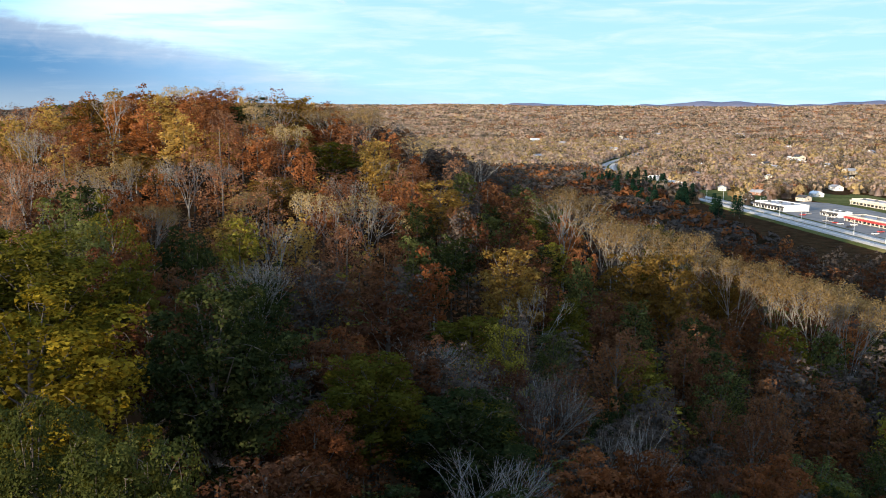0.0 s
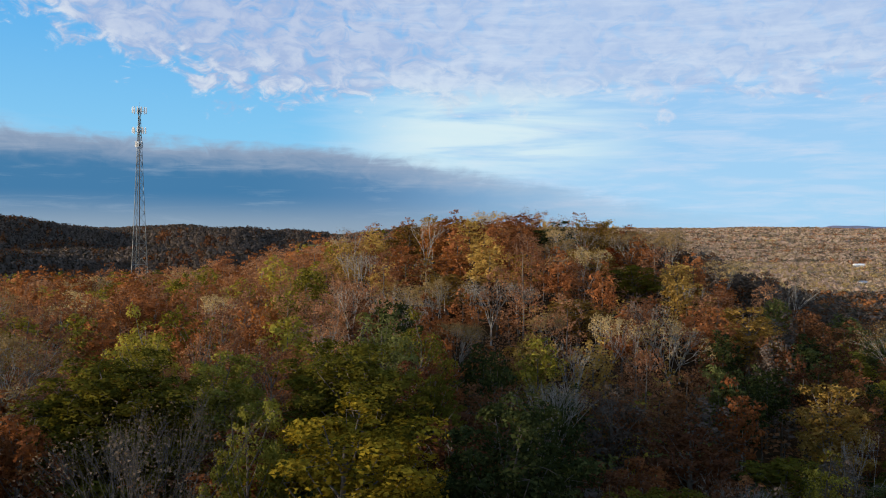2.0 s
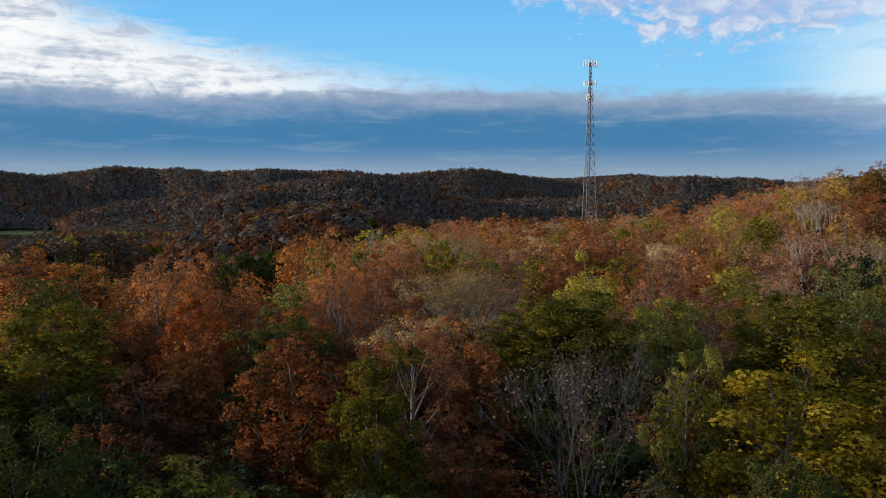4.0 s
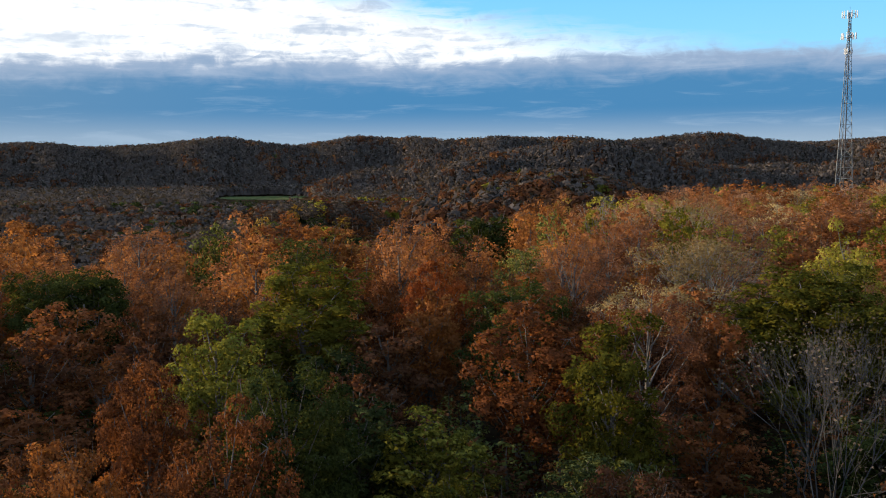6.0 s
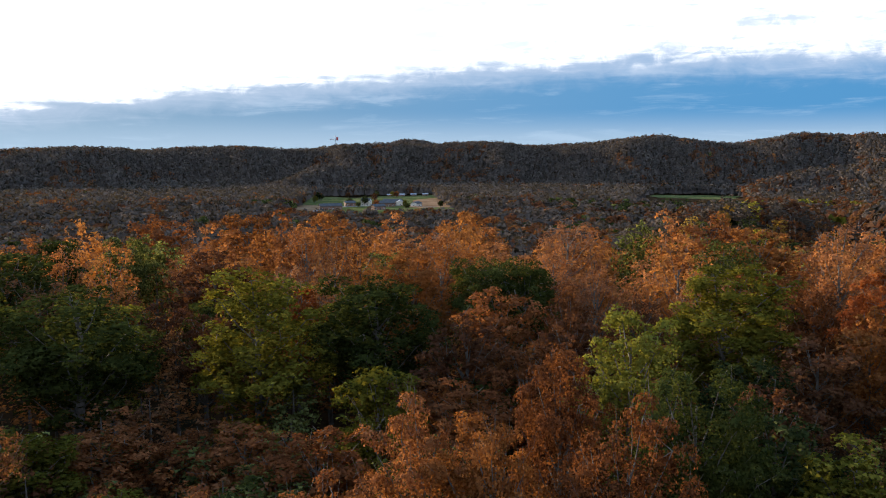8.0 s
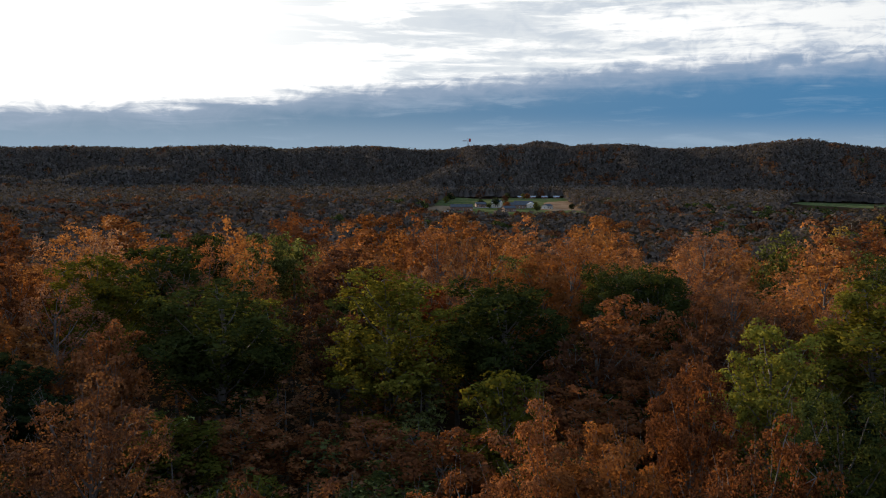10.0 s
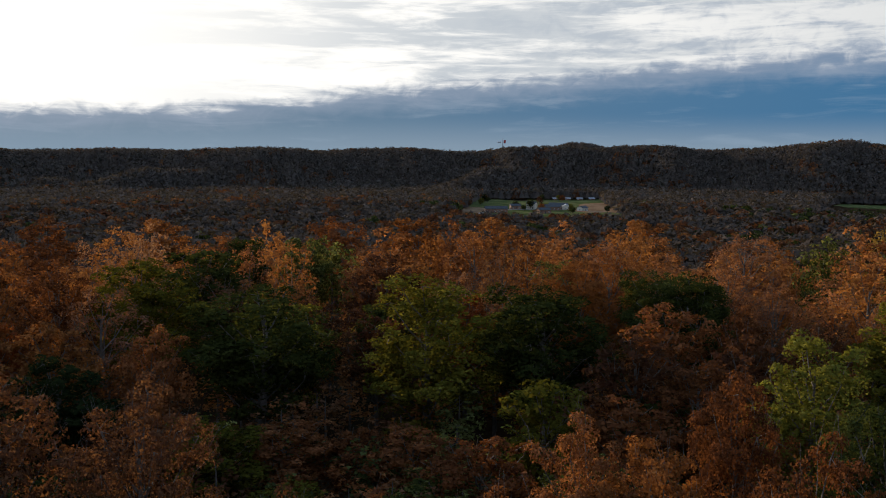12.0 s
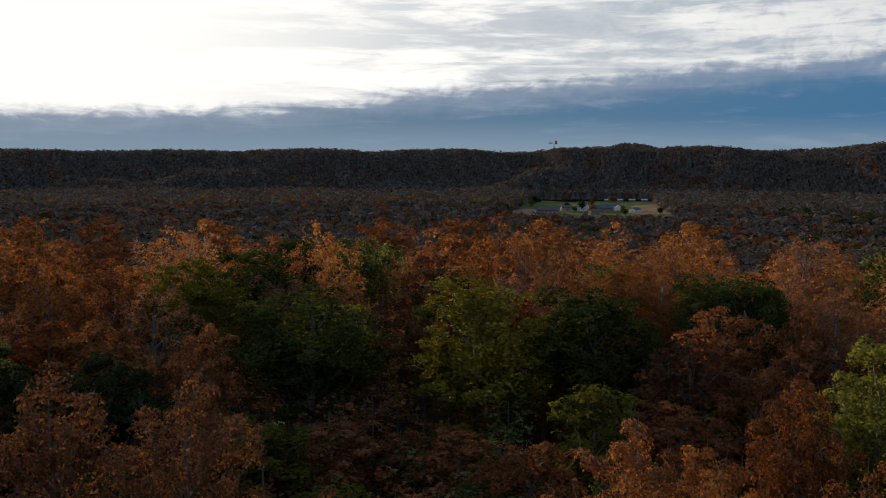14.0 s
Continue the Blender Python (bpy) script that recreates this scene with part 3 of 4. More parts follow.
plant("lime", 32.8, 57, -11.0, 4.7)
plant("bare", 40.0, 50, -11.0, 9.5)
plant("rust", 38.9, 165, -9.4, 21.1)
plant("pink", 46.4, 134, -11.0, 19.5)
plant("pink", 52.1, 121, -11.0, 14.5)
plant("pink", 56.3, 98, -11.0, 9.3)
plant("pink", 68.1, 132, -11.0, 13.1)
plant("maroon", 62.3, 31, -14.0, 6.0)
plant("maroon", 52.0, 36, -14.0, 6.4)
plant("gold", 26.4, 54, -11.0, 11.6)
plant("olive", 25.7, 80, -11.0, 12.1)
plant("olive", 39.7, 79, -11.0, 11.0)
plant("darkgreen", 15.4, 59, -11.0, 9.5)
plant("pink", 33.4, 165, -9.3, 15.6)
plant("green", 21.2, 32, -11.0, 5.8)
plant("green", 26.7, 37, -11.0, 5.0)
plant("olive", 26.7, 89, -11.0, 14.0)
plant("olive", 4.9, 78, -22.6, 10.7)
plant("darkgreen", -1.8, 74, -25.2, 13.4)
plant("rust", 8.9, 62, -22.3, 8.1)
plant("bare", -7.0, 90, -29.2, 13.0)
plant("bare", 0.9, 105, -29.5, 11.6)
plant("bare", 12.8, 120, -21.0, 11.1)
plant("maroon", 3.7, 112, -22.3, 16.8)
plant("gold", -4.7, 150, -22.9, 11.1)
plant("olive", -2.2, 125, -30.2, 11.1)
plant("olive", -8.8, 140, -30.1, 7.6)
plant("tan", -8.3, 205, -19.5, 12.9)
plant("tan", -11.6, 195, -22.5, 12.2)
plant("bare", -13.5, 215, -25.7, 8.5)
plant("olive", -14.9, 210, -24.1, 12.3)
plant("gold", -12.8, 180, -27.8, 11.9)
plant("gold", -15.4, 182, -27.8, 13.1)
plant("tan", -16.4, 195, -23.6, 10.1)
plant("tan", -19.6, 195, -26.6, 11.2)
plant("tan", -22.0, 195, -29.3, 11.0)
plant("tan", -24.4, 190, -31.0, 11.8)
plant("tan", -26.6, 185, -33.1, 10.1)
plant("gold", -18.6, 200, -30.7, 9.0)
plant("gold", 10.3, 235, -4.5, 12.3)
plant("olive", 7.4, 225, -8.0, 16.3)
plant("olive", 11.0, 190, -14.4, 11.9)
plant("tan", 13.0, 180, -17.7, 10.6)
plant("gold", 14.2, 165, -19.9, 8.6)
plant("bare", 14.9, 195, -13.0, 12.6)
plant("bare", 18.0, 195, -14.9, 9.9)
plant("bare", 22.0, 190, -13.6, 11.8)
plant("orange", 19.5, 225, -5.1, 11.3)
plant("olive", 19.8, 205, -12.0, 14.2)
plant("bare", 25.4, 225, -4.2, 10.8)
plant("tan", 19.1, 165, -16.7, 11.5)
plant("pink", 7.0, 200, -15.3, 9.3)
plant("bare", 4.4, 185, -17.9, 11.1)
plant("gold", 0.2, 200, -14.1, 12.0)
plant("tan", 7.7, 255, 3.0, 13.4)
plant("tan", 5.1, 250, 1.4, 11.5)
plant("tan", 12.1, 240, -3.3, 12.4)
plant("red", 9.2, 245, -2.6, 11.2)
plant("darkgreen", 12.4, 262, 6.4, 11.8)
plant("olive", 9.9, 262, 7.0, 13.6)
plant("rust", 14.9, 268, 9.0, 13.6)
plant("rust", 17.3, 265, 6.8, 11.7)
plant("orange", 19.7, 262, 7.3, 13.0)
plant("gold", 22.4, 260, 5.2, 12.7)
plant("orange", -7.8, 400, -20.5, 13.2)
plant("bare", 28.2, 150, -15.7, 8.8)

# gully, valley and shade: darker kinds put shade into the leaf colours
MIX = {
    "ridge": "rust orange rust orange maroon pink green olive rust orange pink red",
    "saddle": "pink rust olive pink tan rust pink orange bare ochre pink green",
    "knoll": "pink rust ochre bare pink rust tan orange olive ochre pink rust bare green ochre tan",
    "gully": "maroon darkgreen maroon rust brown olive maroon bare brown darkgreen maroon rust",
    "valley": "brown brown maroon brown brown darkgreen brown brown maroon darkgreen brown brown",
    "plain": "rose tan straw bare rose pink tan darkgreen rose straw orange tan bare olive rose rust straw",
    # pinkish pale kinds beyond 1700 m: distance haze put into the leaf colours
    "hazy_plain": "rose straw bare pink bare rose tan rose olive brown",
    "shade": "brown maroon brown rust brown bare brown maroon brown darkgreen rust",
    "mid": "olive maroon ochre rust darkgreen brown olive maroon brown",
    "spur": "maroon brown maroon brown olive maroon brown rust maroon",
    "hills": "brown brown brown maroon brown brown brown maroon brown darkgreen",
    "low": "maroon rust darkgreen maroon green rust maroon olive",
    "range": "brown brown brown brown maroon brown brown brown darkgreen brown",
}


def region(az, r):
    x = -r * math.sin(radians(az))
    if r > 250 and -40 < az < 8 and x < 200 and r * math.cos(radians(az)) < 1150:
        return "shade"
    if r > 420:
        return ("plain" if r < 1700 else "hazy_plain") if az < 22 else ("hills" if r > 930 else "spur") if az < 74 else "range" if r > 950 else "valley"
    if az > 20 and r < 78:
        return "low"
    if az > 56:
        return "ridge" if r < 200 else "mid"
    if az > 27:
        return "saddle"
    return "knoll" if r > 150 and az > 7 - (r - 150) * 0.09 else "gully"


CLEAR = []          # open places without trees: x, y, half length, half width, turn


def open_at(x, y):
    free = np.zeros(len(x), bool)
    for cx, cy, a, b, t in CLEAR:
        c, s = math.cos(t), math.sin(t)
        u, v = (x - cx) * c + (y - cy) * s, -(x - cx) * s + (y - cy) * c
        free |= (np.abs(u) < a) & (np.abs(v) < b)
    return free


# ---- open land, roads and buildings ----
def part(name, bm, mat, parent, label=""):
    """Links a bmesh as one mesh object under a thing or a part."""
    me = bpy.data.meshes.new(name)
    bm.to_mesh(me)
    bm.free()
    me.materials.append(mat)
    ob = new(name, me)
    ob.parent = parent
    return tagged(ob, label)


def box(sx, sy, sz, at=(0, 0, 0), bevel=0.0):
    """A box that stands on at, its edges bevelled."""
    bm = bmesh.new()
    bmesh.ops.create_cube(bm, size=1.0, matrix=Matrix.Translation(Vector(at) + Vector((0, 0, sz / 2))) @ Matrix.Diagonal((sx, sy, sz, 1)))
    if bevel:
        bmesh.ops.bevel(bm, geom=bm.edges[:], offset=bevel, segments=1, affect="EDGES")
    return bm


def gable(sx, sy, rise, z, over=0.5, thick=0.25):
    """A pitched roof with its ridge along x, eaves and thickness."""
    bm = bmesh.new()
    a, b = sx / 2 + over, sy / 2 + over
    ring = []
    for x in (-a, a):
        ring.append([bm.verts.new(p) for p in ((x, -b, z), (x, 0, z + rise), (x, b, z), (x, b, z - thick), (x, 0, z + rise - thick), (x, -b, z - thick))])
    for i in range(6):
        bm.faces.new((ring[0][i], ring[0][(i + 1) % 6], ring[1][(i + 1) % 6], ring[1][i]))
    for r in ring:
        bm.faces.new((r[0], r[1], r[4], r[5]))
        bm.faces.new((r[1], r[2], r[3], r[4]))
    bmesh.ops.recalc_face_normals(bm, faces=bm.faces[:])
    return bm


def walls_with_gable(sx, sy, sz, rise):
    bm = bmesh.new()
    ring = []
    for x in (-sx / 2, sx / 2):
        ring.append([bm.verts.new(p) for p in ((x, -sy / 2, -1.5), (x, sy / 2, -1.5), (x, sy / 2, sz), (x, 0, sz + rise * 0.94), (x, -sy / 2, sz))])
    for i in range(5):
        bm.faces.new((ring[0][i], ring[0][(i + 1) % 5], ring[1][(i + 1) % 5], ring[1][i]))
    for r in ring:
        bm.faces.new(r)
    bmesh.ops.recalc_face_normals(bm, faces=bm.faces[:])
    return bm


def window(parent, x, y, z, w, h, along_x=True):
    """A framed window let into a wall: frame and pane."""
    size = (w, 0.16, h) if along_x else (0.16, w, h)
    inner = (w - 0.3, 0.22, h - 0.3) if along_x else (0.22, w - 0.3, h - 0.3)
    f = part("window", box(*size, (x, y, z), 0.03), WHITE, parent)
    part("pane", box(*inner, (x, y, z + 0.15)), GLASS, f)


def house(x, y, turn_deg, sx, sy, sz, wall_mat, roof_mat, label, storeys=1, chimney=True):
    """A dwelling or barn with a pitched roof, windows on its long sides, a door and a chimney."""
    h = tagged(new("house"), label, "house", "houses")
    rise = sy * 0.28
    part("wall", walls_with_gable(sx, sy, sz, rise), wall_mat, h)
    roof = part("roof", gable(sx, sy, rise, sz), roof_mat, h)
    if chimney:
        part("chimney", box(0.9, 0.9, rise + 1.0, (sx * 0.22, 0.6, sz)), BRICK, roof)
    for side in (-1, 1):
        for k in range(storeys):
            for i in range(max(2, int(sx / 4))):
                px = -sx / 2 + (i + 0.5) * sx / max(2, int(sx / 4))
                if not (side == -1 and k == 0 and i == 1):
                    window(h, px, side * sy / 2, 1.0 + 2.9 * k, 1.3, 1.4)
        for k in range(storeys):
            window(h, side * sx / 2, 0.0, 1.0 + 2.9 * k, 1.3, 1.4, False)
    n = max(2, int(sx / 4))
    part("door", box(1.1, 0.2, 2.1, (-sx / 2 + 1.5 * sx / n, -sy / 2, 0.1), 0.02), DARK, h)
    h.matrix_world = pose(x, y, float(ground(x, y)) + 0.25, 0, 0, turn_deg)
    CLEAR.append((x, y, sx / 2 + 7, sy / 2 + 9, radians(turn_deg)))
    return h


def store(x, y, turn_deg, sx, sy, sz, wall_mat, roof_mat, band_mat, label, bays=8):
    """A flat-roofed shop: walls, parapet, awning band, shop windows, roof units."""
    b = tagged(new("store"), label, "store", "stores by the road")
    part("wall", box(sx, sy, sz + 1.5, (0, 0, -1.5), 0.05), wall_mat, b)
    roof = part("roof", box(sx - 0.8, sy - 0.8, 0.3, (0, 0, sz - 0.05)), roof_mat, b)
    for side in (-1, 1):
        part("parapet", box(sx + 0.1, 0.35, 0.8, (0, side * (sy / 2 - 0.15), sz), 0.03), wall_mat, roof)
        part("parapet", box(0.35, sy - 0.7, 0.8, (side * (sx / 2 - 0.15), 0, sz), 0.03), wall_mat, roof)
    for i in range(3):
        part("roof_unit", box(2.2, 1.8, 1.3, (-sx * 0.3 + i * sx * 0.28, sy * 0.12 * (i - 1), sz + 0.2), 0.05), STEEL, roof)
    part("awning", box(sx * 0.96, 2.4, 1.3, (0, -sy / 2 - 1.25, sz * 0.62), 0.06), band_mat, b)
    for i in range(bays):
        px = -sx * 0.46 + (i + 0.5) * sx * 0.92 / bays
        window(b, px, -sy / 2, 0.4, sx * 0.92 / bays * 0.8, sz * 0.5)
    for i in range(bays // 2 + 1):
        part("post", box(0.25, 0.25, sz * 0.62, (-sx * 0.46 + i * sx * 0.92 / (bays // 2), -sy / 2 - 2.2, 0)), WHITE, b)
    b.matrix_world = pose(x, y, float(ground(x, y)) + 0.3, 0, 0, turn_deg)
    CLEAR.append((x, y, sx / 2 + 6, sy / 2 + 6, radians(turn_deg)))
    return b


def ribbon(name, path, half, lift, mat, label, clear=0.0, shift=0.0, category="road", kind="structure"):
    """A strip laid over the ground along a path, with a little thickness."""
    pts = []
    for (x0, y0), (x1, y1) in zip(path, path[1:]):
        n = max(2, int(math.hypot(x1 - x0, y1 - y0) / 12))
        pts += [(x0 + (x1 - x0) * k / n, y0 + (y1 - y0) * k / n) for k in range(n)]
    p = np.array(pts + [path[-1]])
    for _ in range(12):
        p[1:-1] = (p[:-2] + 2 * p[1:-1] + p[2:]) / 4
    t = np.gradient(p, axis=0)
    t /= np.linalg.norm(t, axis=1, keepdims=True)
    side = np.stack([t[:, 1], -t[:, 0]], -1)
    z = ground(p[:, 0], p[:, 1]) + lift
    rows = [np.column_stack([p + side * (o + shift), z + dz]) for o, dz in ((-half, -1.2), (-half, 0), (half, 0), (half, -1.2))]
    n = len(p)
    i = np.arange(n - 1)
    faces = np.concatenate([np.stack([k * n + i, k * n + i + 1, (k + 1) * n + i + 1, (k + 1) * n + i], -1) for k in range(3)])
    if clear:
        for k in range(n - 1):
            m, d = (p[k] + p[k + 1]) / 2, p[k + 1] - p[k]
            CLEAR.append((m[0], m[1], np.linalg.norm(d) / 2 + 4, clear, math.atan2(d[1], d[0])))
    return tagged(mesh_object(name, np.concatenate(rows), faces, [mat]), label, category, kind=kind)


def patch(name, x, y, a, b, turn_deg, lift, mat, label, category="field", clear=True, ragged=0.06):
    """A patch of open land that follows the ground."""
    n, m = 30, 12
    t = np.linspace(0, 2 * math.pi, n, endpoint=False)
    edge = (np.abs(np.cos(t)) ** 6 + np.abs(np.sin(t)) ** 6) ** (-1 / 6) * (1 + ragged * np.sin(3 * t + a) + ragged * np.sin(7 * t + b))
    s = np.linspace(0.02, 1, m)
    u, v = np.outer(s, edge * np.cos(t)) * a, np.outer(s, edge * np.sin(t)) * b
    c, sn = math.cos(radians(turn_deg)), math.sin(radians(turn_deg))
    px, py = x + u * c - v * sn, y + u * sn + v * c
    pz = ground(px, py) + lift
    pz[-1] -= lift + 0.5
    i, j = np.meshgrid(np.arange(m - 1), np.arange(n), indexing="ij")
    j2 = (j + 1) % n
    faces = np.stack([i * n + j, (i + 1) * n + j, (i + 1) * n + j2, i * n + j2], -1).reshape(-1, 4)
    ob = mesh_object(name, np.stack([px, py, pz], -1).reshape(-1, 3), faces, [mat])
    if clear:
        CLEAR.append((x, y, a * (0.99 - ragged), b * (0.99 - ragged), radians(turn_deg)))
    return tagged(ob, label, category, kind="structure")


# valley road with two carriageways
ROAD = [(276, 300), (268, 480), (262, 600), (256, 720), (246, 850), (230, 980), (218, 1100), (240, 1240), (310, 1360), (360, 1450)]
ribbon("road_verge", ROAD, 19, 0.35, GRASS, "dry mown grass verge along the valley road", 17, category="verge")
ribbon("road", ROAD, 5.2, 0.7, CONCRETE, "pale worn carriageway of the divided valley road", shift=-6.8)
ribbon("road", ROAD, 5.2, 0.7, CONCRETE, "pale worn carriageway of the divided valley road", shift=6.8)
for off in (-6.8, 6.8):
    ribbon("road_marking", ROAD, 0.12, 0.76, WHITE, "worn white lane line on the road", shift=off, category="road marking")
patch("parking_lot", 318, 640, 44, 150, 0, 0.45, ASPHALT, "grey asphalt parking lot beside the stores", "parking lot", ragged=0.02)
CLEAR.append((214, 560, 36, 190, 0.0))      # cut brush on the slope below the road
patch("lawn", 395, 690, 46, 190, 0, 0.35, GRASS, "mown grass behind the stores", "lawn")
patch("lawn", 290, 850, 34, 62, 0, 0.35, GRASS, "mown grass beside the valley road", "lawn")

store(287, 712, -80, 46, 22, 4.6, WHITE, GREY_ROOF, DARK, "white flat-roofed store with a dark awning beside the road", 9)
store(312, 598, -84, 58, 16, 4.0, CREAM, GREY_ROOF, RED, "long low store with a bright red awning", 11)
store(308, 655, -80, 20, 12, 3.6, WHITE, GREY_ROOF, DARK, "small white shop by the parking lot", 5)
store(380, 735, -85, 54, 15, 4.6, CREAM, GREY_ROOF, CREAM, "long pale flat-roofed building on the grass", 9)
store(256, 945, -84, 40, 14, 5.0, WHITE, GREY_ROOF, RED, "white roadside store with a red awning", 7)
store(258, 1010, -86, 30, 14, 4.5, WHITE, GREY_ROOF, WHITE, "white roadside store among trees", 6)
store(176, 1236, 75, 36, 16, 5.0, WHITE, WHITE, GREY_ROOF, "white-roofed building beside the road's bend", 6)
rnd = random.Random(8)
for k, (hx, hy) in enumerate([(292, 802), (340, 792), (318, 850), (372, 838), (300, 905), (350, 940), (420, 900), (390, 1010), (318, 1060), (470, 980), (440, 1120), (360, 1180), (520, 1150), (290, 1150), (560, 1020), (470, 1290), (600, 1260), (400, 1400)]):
    CLEAR.append((hx * 0.975, hy * 0.975, 11, 27, 0.0))
    house(hx, hy, rnd.uniform(60, 130), rnd.uniform(11, 17), rnd.uniform(8, 10), 3.2, (WHITE, CREAM, BRICK)[k % 3], (GREY_ROOF, DARK, GREY_ROOF, WHITE)[k % 4],
          ("white house with a pitched grey roof among autumn trees", "cream house with a dark roof among autumn trees", "brick house with a pitched roof among autumn trees")[k % 3])


for k in range(26):
    az, r = rnd.uniform(-27, -6), rnd.uniform(1150, 2100)
    hx, hy = at(az, r)
    CLEAR.append((hx * 0.98, hy * 0.98, 13, 44, 0.0))
    house(hx, hy, rnd.uniform(0, 180), rnd.uniform(13, 22), rnd.uniform(9, 12), 4.2, (WHITE, CREAM)[k % 2], (WHITE, GREY_ROOF, GREY_ROOF, DARK)[k % 4],
          ("white house with a pale roof among far trees", "cream house with a grey roof among far trees")[k % 2], 1, False)


def street_lamp():
    lamp = tagged(new("street_lamp"), "tall pale steel street lamp beside the road", "street lamp", "lamps along the road")
    v, f = tubes([(0, 0, -0.5, 0.16, 0, 0, 11, 0.09)], 6)
    mesh_object("pole", v, f, [ANTENNA], lamp)
    v, f = tubes([(0, 0, 10.8, 0.07, -2.6, 0, 11.5, 0.05)], 5)
    mesh_object("arm", v, f, [ANTENNA], lamp)
    part("lamp_head", box(0.9, 0.35, 0.2, (-2.9, 0, 11.4), 0.05), ANTENNA, lamp)
    return lamp


first = street_lamp()
first.matrix_world = pose(267, 470, float(ground(267, 470)))
for k in range(17):
    ly = 505 + 38 * k
    lx = float(np.interp(ly, [480, 720, 980, 1100, 1240], [269, 262, 238, 236, 262]))
    copy_thing(first, pose(lx, ly, float(ground(lx, ly)), 0, 0, 180 * (k % 2)))


def car(mat, label):
    """A parked car: body, cabin, four wheels."""
    c = tagged(new("car"), label, "car", "parked cars")
    part("body", box(4.5, 1.8, 0.75, (0, 0, 0.35), 0.12), mat, c)
    part("cabin", box(2.3, 1.6, 0.6, (-0.2, 0, 1.08), 0.18), GLASS, c)
    for wx in (-1.4, 1.4):
        for wy in (-0.85, 0.85):
            bm = bmesh.new()
            bmesh.ops.create_cone(bm, cap_ends=True, segments=10, radius1=0.34, radius2=0.34, depth=0.24, matrix=pose(wx, wy, 0.34, 90))
            part("wheel", bm, DARK, c)
    return c


cars = [car(m, f"{n} car parked on the asphalt lot") for m, n in ((WHITE, "white"), (RED, "red"), (GREY_ROOF, "grey"), (DARK, "black"))]
for k, c in enumerate(cars):
    c.matrix_world = pose(285, 600 + 7 * k, float(ground(285, 600 + 7 * k)) + 0.46, 0, 0, 8)
for k in range(16):
    px, py = 283 + 9 * (k % 3), 545 + 12.5 * k + rnd.uniform(-2, 2)
    if not (670 < py < 745 or 560 < py < 622 and px > 292):
        copy_thing(cars[k % 4], pose(px, py, float(ground(px, py)) + 0.46, 0, 0, rnd.uniform(-6, 10)))


# farmland in the valley on the other side
def spot(az, r):
    return at(az, r)


fx, fy = spot(98.5, 1000)
patch("farm_meadow", fx, fy, 100, 255, 98.5, 0.4, GRASS, "open mown meadow round the farm houses", "meadow", ragged=0.13)
gx, gy = spot(94.2, 1040)
patch("ploughed_field", gx, gy, 34, 90, 94, 0.8, STUBBLE, "bare brown field beside the meadow", "field", False)
gx, gy = spot(103.0, 960)
patch("hay_field", gx, gy, 22, 55, 103, 0.8, STUBBLE, "pale straw field beside the farm", "field", False)
gx, gy = spot(77.2, 1240)
patch("green_field", gx, gy, 62, 48, 77, 0.4, GRASS, "long pale green field among woods", "field")
CLEAR.append((*spot(77.2, 1070), 64, 180, radians(77.2)))
DRIVE = [spot(103.0, 800), spot(102.4, 930), spot(101.2, 985), spot(99.0, 1005), spot(96.5, 1000)]
ribbon("farm_drive", DRIVE, 2.2, 0.9, ASPHALT, "pale gravel drive between the farm houses", 4)
FARM = [(101.4, 925, 24, 10, 4.6, 1, BRICK, DARK), (99.0, 1010, 11, 9, 6.2, 2, CREAM, DARK), (100.1, 1000, 12, 9, 4.0, 1, BRICK, DARK),
        (97.6, 990, 18, 10, 4.2, 1, BRICK, DARK), (96.7, 1005, 14, 9, 4.2, 1, CREAM, GREY_ROOF), (98.2, 925, 14, 9, 4.0, 1, BRICK, DARK),
        (97.2, 1020, 22, 11, 4.4, 1, BRICK, DARK), (95.6, 985, 12, 8, 3.8, 1, CREAM, DARK)]
for k, (az, r, sx, sy, sz, st, wm, rm) in enumerate(FARM):
    hx, hy = spot(az, r)
    house(hx, hy, az + (8, -20, 14, 0, 90, 30, -10, 60)[k], sx, sy, sz, wm, rm,
          "two-storey cream farmhouse with a dark roof" if st == 2 else "low farm building with a dark pitched roof on the meadow" if rm is DARK else "pale farm building with a grey roof on the meadow", st, st == 2)
for k in range(5):
    hx, hy = spot(97.4 - 0.8 * k, 1215)
    house(hx, hy, 96, 8, 5, 2.4, BRICK, GREY_ROOF, "small brown shed at the far end of the meadow", 1, False)
for az, r in ((108.0, 900), (110.6, 930), (118.5, 980), (106.2, 1060)):
    hx, hy = spot(az, r)
    house(hx, hy, az + 20, 13, 8, 3.4, WHITE, GREY_ROOF, "white house half hidden among valley trees", 1, True)


